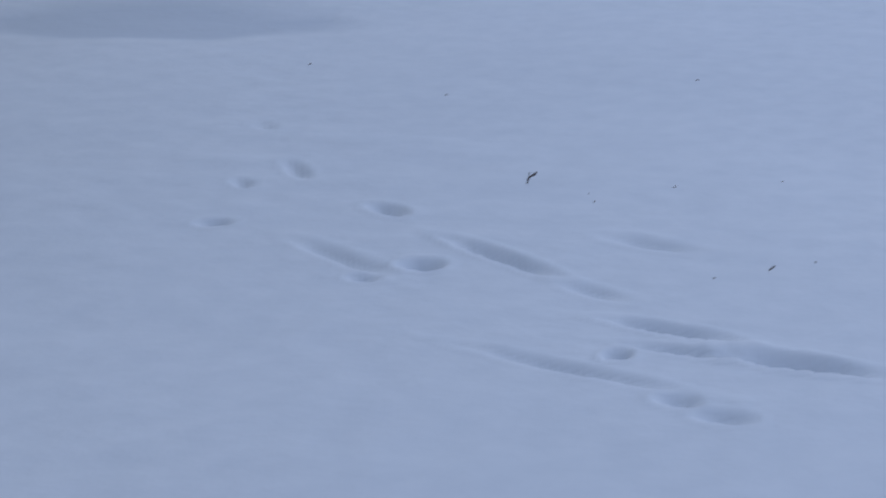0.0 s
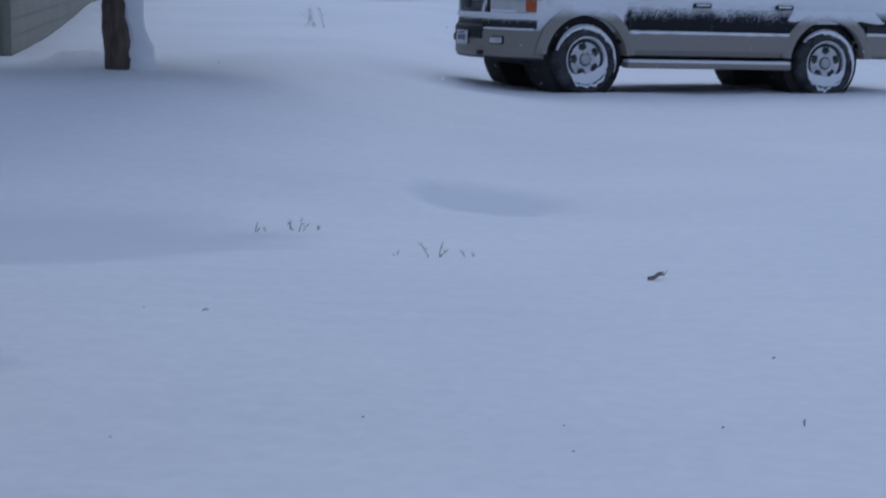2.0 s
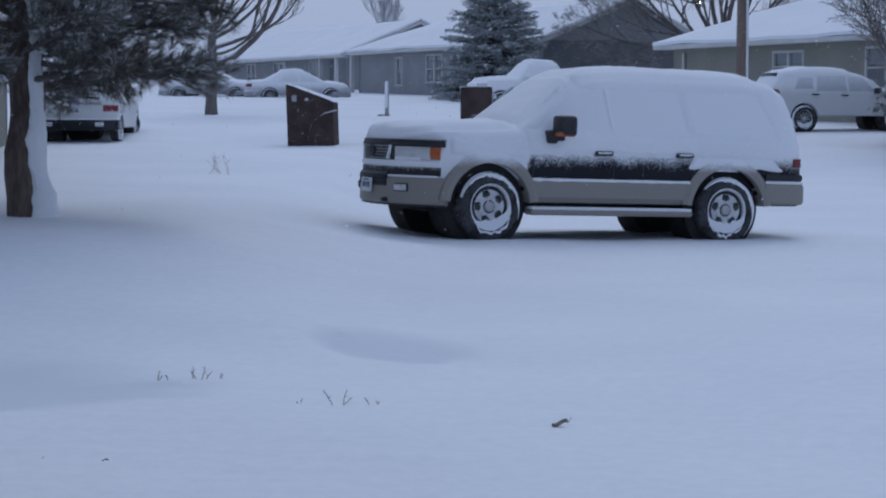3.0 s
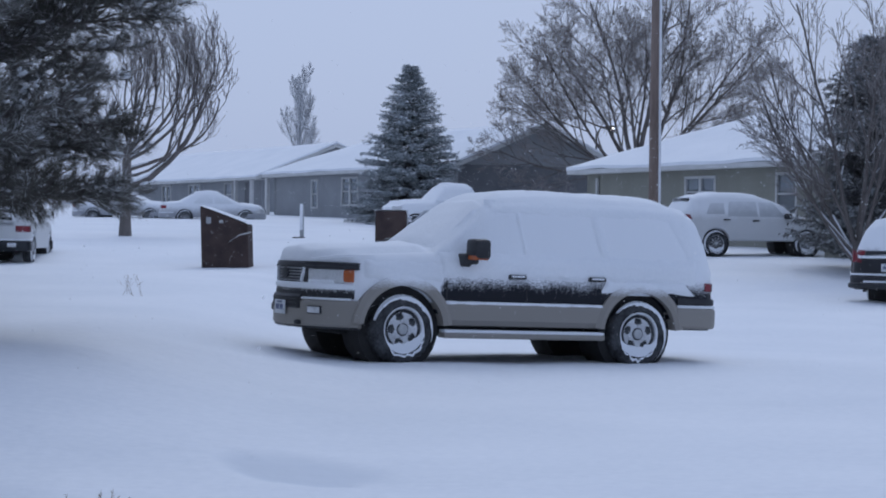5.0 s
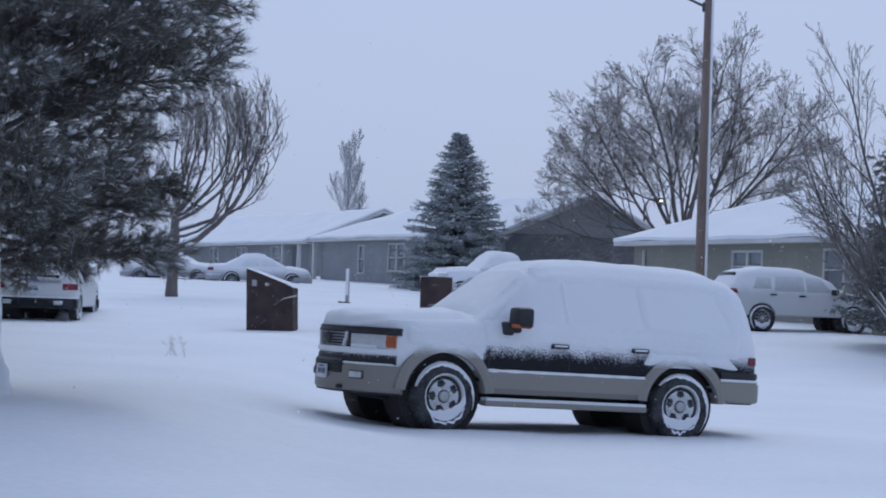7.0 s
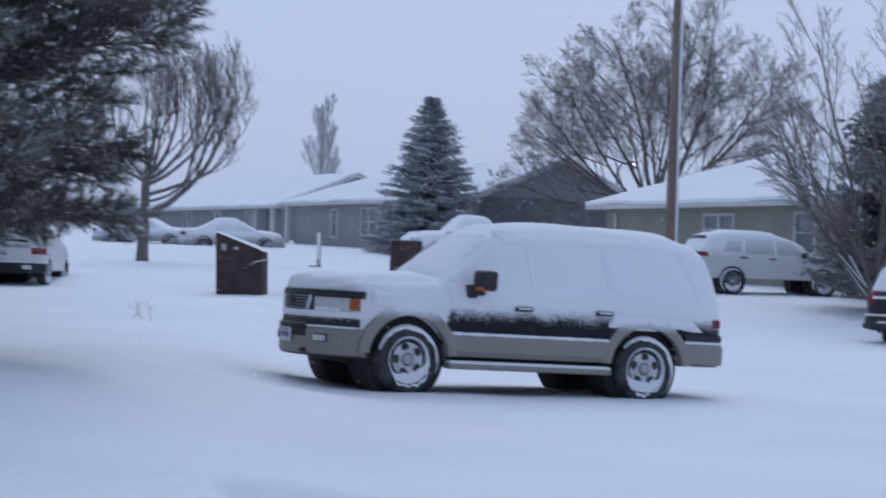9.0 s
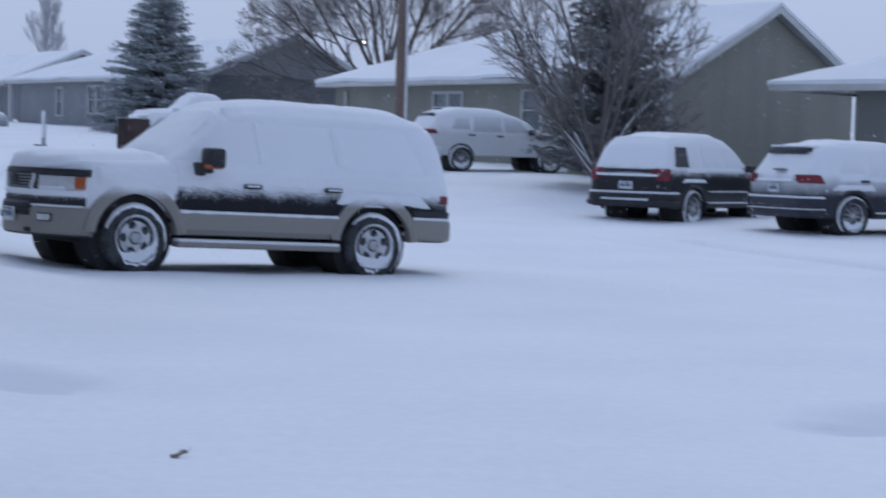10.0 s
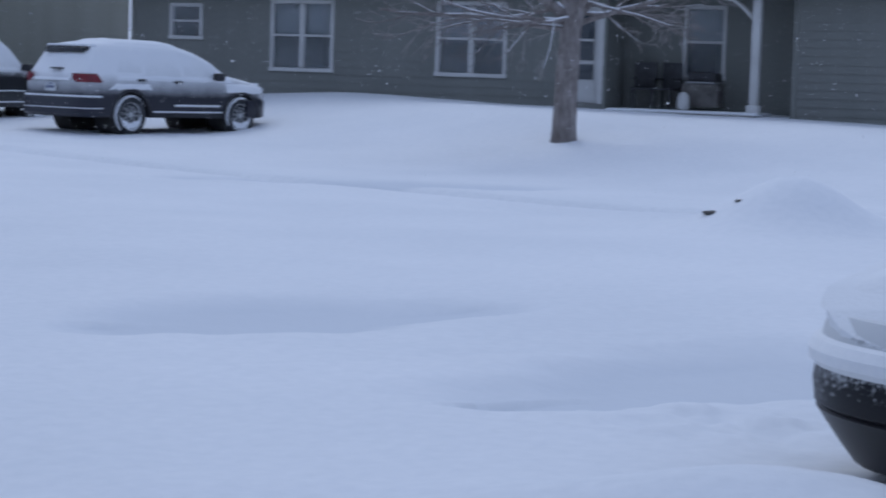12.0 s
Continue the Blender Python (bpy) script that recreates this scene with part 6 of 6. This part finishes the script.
def spruce(name, x, y, z, height, radius, label, seed, dark=False, dens=1.0, size=1.0, full=0.88, foot=0.05):
    rng = random.Random(seed)
    t = thing(name, pose(x, y, z), label, "tree")
    bm = bmesh.new()
    add_tube(bm, [(0, 0, -0.2), (0, 0, height * 0.5), (0, 0, height * 0.97)], [0.16, 0.09, 0.02], 10)
    part("trunk", bm, BARK_GREY, t)
    shoots, spots, frame_ = [], [], Tubes()
    layers = int(34 * dens)
    for k in range(layers):
        u = k / (layers - 1)
        h0 = height * (foot + (0.98 - foot) * u)
        rad = radius * (1 - u) ** full + 0.05
        nb = max(5, int((17 - 9 * u)))
        for j in range(nb):
            az = radians(360 * (j + rng.uniform(-0.35, 0.35)) / nb + k * 37)
            out = Vector((math.sin(az), math.cos(az), 0))
            ln = rad * rng.uniform(0.60, 1.12) * (1 + 0.28 * noise.noise(Vector((math.sin(az) * 1.5, math.cos(az) * 1.5, h0 * 0.9 + seed))))
            h = h0 + rng.uniform(-0.26, 0.26) * (1 - 0.6 * u)
            drop = (0.15 + 0.5 * u) if dark else (-0.16 + 0.42 * u)
            tip = Vector((0, 0, h)) + out * ln + Vector((0, 0, drop * ln))
            frame_.add([Vector((0, 0, h)), Vector((0, 0, h)).lerp(tip, 0.6) + Vector((0, 0, -0.05 * ln)), tip], [0.022, 0.014, 0.005], 3)
            n = max(3, int(ln / (0.15 * size)))
            for i in range(1, n + 1):
                q = i / n
                if q < 0.25 and u < 0.8:
                    continue
                p = Vector((0, 0, h)).lerp(tip, q) + Vector((0, 0, -0.05 * ln * math.sin(q * 3.14)))
                fr = sstep(0.45 + 1.2 * noise.noise(p * 1.7)) * (0.5 + 0.5 * q)
                for m_ in (-1, 0, 1):
                    side = Vector((-out.y, out.x, 0)) * m_
                    d = (out * rng.uniform(0.5, 1) + side * rng.uniform(0.5, 1.1) + Vector((0, 0, rng.uniform(-0.35, 0.2)))).normalized()
                    e = p + d * 0.22 * size * rng.uniform(0.7, 1.2)
                    shoots.append((p, e, fr))
                    if rng.random() < 0.22 * fr:
                        spots.append((p.lerp(e, 0.6) + Vector((0, 0, 0.03)), d, rng.uniform(0.03, 0.06) * size))
    frame_.part("branch_frame", BARK_GREY, t, "", "stuff")
    v, f_, m = needles(shoots, 20, 0.095 * size, 0.010 * size, seed, 0.30 if dark else 0.55, (0.5, 1.2))
    # the spruce's needle tones carry painted haze as well as snow
    mesh_part("needles", v, f_, m, [JUNIPER, SPRUCE_SNOW] if dark else [SPRUCE, SPRUCE_SNOW], t, "dense pale needles, partly snow-white")
    vs, fs = clumps(spots, seed)
    sn = Tubes()
    sn.v, sn.f = vs, fs
    sn.part("bough_snow", SNOW, t, "snow resting on the boughs", "stuff")
    return t


spruce("spruce_tree", -1.66, 84.0, 1.75, 7.1, 3.0, "conical snowy blue spruce across the street, paled for haze", 4, dens=1.5, size=1.25)
spruce("juniper_tree", 10.25, 47.8, lz(10.25, 47.8), 5.7, 1.75, "dark soft evergreen behind the bare bush", 9, dark=True, size=1.1, full=0.62, foot=0.10)

# ---- street things
pl = thing("utility_pole", pose(5.22, 49.75, lz(5.22, 49.75)), "tall weathered wooden utility pole with snow on one side", "pole")
bm = bmesh.new()
add_tube(bm, [(0.0, 0, -0.3), (0.0, 0, 4), (0.02, 0, 9.6)], [0.15, 0.135, 0.115], 16)
part("shaft", bm, POLE, pl)
bm = bmesh.new()
add_tube(bm, [(0.125 - 0.002 * k, -0.07, 0.4 * k) for k in range(24)], [0.045 + 0.012 * noise.noise(Vector((k, 0, 0))) for k in range(24)], 6)
part("blown_snow", bm, SNOW, pl, "line of wind-blown snow down the pole")
bm = bmesh.new()
add_tube(bm, [(-0.08, 0, 8.35), (-0.55, 0, 8.55), (-1.6, 0, 8.95)], [0.035, 0.03, 0.028], 8)
part("lamp_arm", bm, STONE, pl)
part("bracket", box(-0.16, -0.06, -0.05, 0.05, 8.22, 8.46, 0.015), STONE, pl)



def bin_cabinet(x, y, z, az, tilt, label):
    cb = thing("utility_cabinet", pose(x, y, z, 0, tilt, az), label, "cabinet", group="steel cabinets")
    bm = bmesh.new()
    v = [bm.verts.new((x, y, z)) for y in (-0.35, 0.35) for x, z in ((-0.53, -0.1), (0.53, -0.1), (0.53, 0.97), (-0.53, 1.42))]
    for q in ((0, 1, 2, 3), (4, 7, 6, 5), (0, 4, 5, 1), (1, 5, 6, 2), (2, 6, 7, 3), (3, 7, 4, 0)):
        bm.faces.new([v[k] for k in q])
    bmesh.ops.bevel(bm, geom=bm.edges[:], offset=0.012, segments=2, affect="EDGES")
    part("body", bm, RUST, cb)
    bm = bmesh.new()
    g = [[bm.verts.new((-0.55 + 1.12 * i / 12, -0.37 + 0.74 * j / 6, 1.435 - 0.47 * i / 12 + (0.02 + 0.06 * i / 12) * min(1, 2 * min(j, 6 - j) / 3 + 0.3) * min(1, (12.6 - i) / 2) * sstep((i + 0.5) / 3))) for j in range(7)] for i in range(13)]
    for a, b in zip(g, g[1:]):
        for j in range(6):
            bm.faces.new((a[j], b[j], b[j + 1], a[j + 1]))
    part("lid_snow", bm, SNOW, cb)
    part("sticker", box(-0.40, -0.29, -0.362, -0.352, 1.02, 1.16, 0.004), FASCIA, cb)
    part("sticker", box(-0.10, -0.02, -0.362, -0.352, 1.03, 1.09, 0.004), TRIM, cb)
    bm = bmesh.new()
    add_tube(bm, [(0.12, -0.37, 0.60), (0.34, -0.40, 0.74), (0.62, -0.42, 0.80)], [0.012, 0.014, 0.02], 6)
    part("latch_bar", bm, TRIM, cb, "snow-caked latch bar")
    return cb


bin_cabinet(-4.98, 44.4, lz(-4.98, 44.4) - 0.03, -4, -2.0, "rust-brown slant-topped steel cabinet in the snow")
bin_cabinet(-1.28, 44.4, 0.66, 90, 0.0, "second rust-brown steel cabinet standing behind the SUV")

mx_, my_ = -4.47, 59.85
mp = thing("marker_post", pose(mx_, my_, 1.40), "short snow-caked marker post on a flat base", "post")
part("post", box(-0.05, 0.07, -0.05, 0.05, 0.0, 1.02, 0.015), FASCIA, mp)
part("post_snow", box(-0.055, 0.035, -0.065, -0.045, 0.25, 1.06, 0.008), SNOW, mp)
part("base", box(-0.26, 0.10, -0.14, 0.14, -0.05, 0.05, 0.02), STONE, mp)

# ---- litter on the snow


def stalk(name, x, y, label, n, h, seed, mat_=STRAW, lean=0.6, cat="plant"):
    rng = random.Random(seed)
    t = thing(name, pose(x, y, lz(x, y) - 0.01), label, cat, group="plants in the snow")
    for k in range(n):
        bm = bmesh.new()
        d = Vector((rng.uniform(-lean, lean), rng.uniform(-lean, lean) * 0.5, 1)).normalized()
        o = Vector((rng.uniform(-0.5, 0.5) * h, rng.uniform(-0.2, 0.2) * h, 0))
        pts, _ = limb_points(rng, o, d, h * rng.uniform(0.5, 1.0), 4, 0.18, -0.05)
        add_tube(bm, pts, [0.0035, 0.003, 0.0025, 0.002, 0.001], 4, cap=False)
        for j in (2, 3):
            e = pts[j] + Vector((rng.uniform(-1, 1), rng.uniform(-1, 1), 0.7)) * h * 0.22
            add_tube(bm, [pts[j], e], [0.002, 0.001], 3, cap=False)
        part("stem", bm, mat_, t)
    return t


def sprig(x, y, az, ln, seed, tilt=0):
    rng = random.Random(seed)
    t = thing("pine_sprig", pose(x, y, lz(x, y) + 0.004 + 0.4 * ln * math.sin(radians(tilt)), 0, -tilt, az), "small dark broken twig lying on the snow", "twig", group="twigs on the snow")
    bm = bmesh.new()
    pts = [(-ln / 2 + ln * k / 5, 0.004 * rng.uniform(-1, 1), 0.004 + 0.10 * ln * math.sin(k)) for k in range(6)]
    add_tube(bm, pts, [q * ln for q in (0.05, 0.09, 0.06, 0.07, 0.10, 0.04)], 5)
    part("stem", bm, BARK, t)
    for k in range(2):
        bm = bmesh.new()
        p = Vector(pts[2 + k])
        add_tube(bm, [p, p + Vector((rng.uniform(0.1, 0.35), rng.uniform(-0.2, 0.2), 0.2)) * ln], [0.0015, 0.0008], 4)
        part("needle", bm, BARK, t)
    return t


def crumb(x, y, r, seed):
    rng = random.Random(seed)
    bm = bmesh.new()
    bmesh.ops.create_icosphere(bm, subdivisions=1, radius=r)
    for v in bm.verts:
        v.co *= rng.uniform(0.6, 1.2)
        v.co.z *= 0.6
    ob = part("bark_crumb", bm, BARK, None)
    ob.location = (x, y, lz(x, y) + r * 0.3)
    return tagged(ob, "tiny dark crumb of bark on the snow", "bark", group="bark crumbs on the snow")


sprig(-1.17, 5.07, 20, 0.04, 1, 55)
sprig(-0.44, 4.36, 15, 0.02, 2, 48)
sprig(-2.99, 8.49, 10, 0.085, 3, 34)
sprig(-1.85, 8.30, 8, 0.03, 4, 15)
for k, (x, y, r) in enumerate(((-0.57, 4.30, 0.003), (-1.69, 6.1, 0.004), (-0.18, 5.98, 0.005), (-0.22, 6.3, 0.004), (-0.97, 4.93, 0.004), (-0.78, 5.1, 0.004), (-0.5, 5.2, 0.003), (-2.15, 8.4, 0.005), (-0.9, 6.4, 0.005), (0.3, 6.3, 0.006), (-0.35, 4.45, 0.003), (-1.0, 5.0, 0.003), (-2.3, 6.5, 0.006), (0.55, 7.5, 0.007))):
    crumb(x, y, r, k)
for k, (x, y, n, h) in enumerate(((-2.07, 10.8, 3, 0.07), (-1.88, 10.84, 4, 0.10), (-1.75, 10.9, 2, 0.06), (-0.99, 9.95, 3, 0.12), (-0.82, 9.97, 2, 0.06), (-1.2, 10.0, 2, 0.04))):
    stalk("dry_grass", x, y, "dry grass blades poking through the snow", n, h, 40 + k)
stalk("dead_weed", -4.67, 29.6, "dry branching weed rising from the snow", 7, 0.5, 60, lean=1.0)
stalk("dead_weed", 0.55, 6.35, "dry grass stem poking through the snow", 1, 0.05, 61)

lf = thing("dead_leaf", pose(0.12, 9.3, lz(0.12, 9.3) + 0.006, 2, -4, 10), "curled brown dead leaf lying on the snow", "leaf")
bm = bmesh.new()
g = []
for i in range(9):
    u = -1 + 2 * i / 8
    w = 0.028 * (1 - u * u) ** 0.6
    g.append([bm.verts.new((u * 0.040, v_ * w * 0.8, 0.016 * v_ * v_ + 0.006 * math.sin(3 * u) + 0.012 * (u > 0) * u)) for v_ in (-1, -0.5, 0, 0.5, 1)])
for a, b in zip(g, g[1:]):
    for j in range(4):
        bm.faces.new((a[j], b[j], b[j + 1], a[j + 1]))
bmesh.ops.solidify(bm, geom=bm.faces[:], thickness=0.003)
part("blade", bm, LEAF, lf)
bm = bmesh.new()
add_tube(bm, [(0.036, 0, 0.01), (0.05, 0.005, 0.022), (0.06, 0.012, 0.036)], [0.002, 0.002, 0.0015], 5)
part("stem", bm, LEAF, lf)

for k, (x, y, sx, sy, sz) in enumerate(((11.93, 16.2, 0.10, 0.08, 0.022), (12.15, 16.05, 0.05, 0.04, 0.015))):
    rng = random.Random(90 + k)
    bm = bmesh.new()
    bmesh.ops.create_icosphere(bm, subdivisions=3, radius=1)
    for v in bm.verts:
        v.co *= 1 + 0.35 * noise.noise(v.co * 1.5 + Vector((k * 5, 0, 0)))
        v.co = Vector((v.co.x * sx, v.co.y * sy, v.co.z * sz))
    ob = part("stone", bm, STONE, None, smooth=50)
    ob.location = (x, y, lz(x, y) - 0.004)
    tagged(ob, "dark stone showing at the edge of a snow heap", "stone", group="stones in the heap")

# distant street lamp already lit
sl_ = thing("street_lamp", pose(7.5, 99.7, 2.2), "distant lit street lamp on a slim pole", "lamp")
bm = bmesh.new()
add_tube(bm, [(0, 0, -0.3), (0, 0, 4.6), (0.25, 0, 4.95), (0.7, 0, 5.0)], [0.06, 0.05, 0.04, 0.035], 8)
part("pole", bm, STONE, sl_)
part("head", box(0.55, 1.0, -0.11, 0.11, 4.95, 5.05, 0.03), STONE, sl_)
GLOW = bpy.data.materials.new("lit_lamp")
GLOW.use_nodes = True
GLOW.node_tree.nodes["Principled BSDF"].inputs["Emission Color"].default_value = (1.0, 0.93, 0.82, 1)
GLOW.node_tree.nodes["Principled BSDF"].inputs["Emission Strength"].default_value = 4.0
bm = bmesh.new()
bmesh.ops.create_icosphere(bm, subdivisions=2, radius=0.09)
part("bulb", bm, GLOW, sl_).location = (0.78, -0.02, 4.92)

# snow driven through the air
g_ = np.random.default_rng(12)
n_ = 20000
az_, r_ = np.radians(g_.uniform(-30, 44, n_)), np.sqrt(g_.uniform(13.0 ** 2, 48.0 ** 2, n_))
at_ = np.stack([r_ * np.sin(az_), r_ * np.cos(az_), g_.uniform(0.3, 3.4, n_)], axis=1)
fl_ = np.empty((n_ * 3, 3))
size_ = g_.uniform(0.003, 0.0075, n_)[:, None]
for k in range(3):
    fl_[k::3] = at_ + g_.normal(size=(n_, 3)) * size_
me = bpy.data.meshes.new("snowflakes")
me.from_pydata(fl_.tolist(), [], np.arange(n_ * 3).reshape(-1, 3).tolist())
me.materials.append(FLAKE)
tagged(new("snowflakes", me), "small white snowflakes driven through the air", "snowfall", kind="stuff")
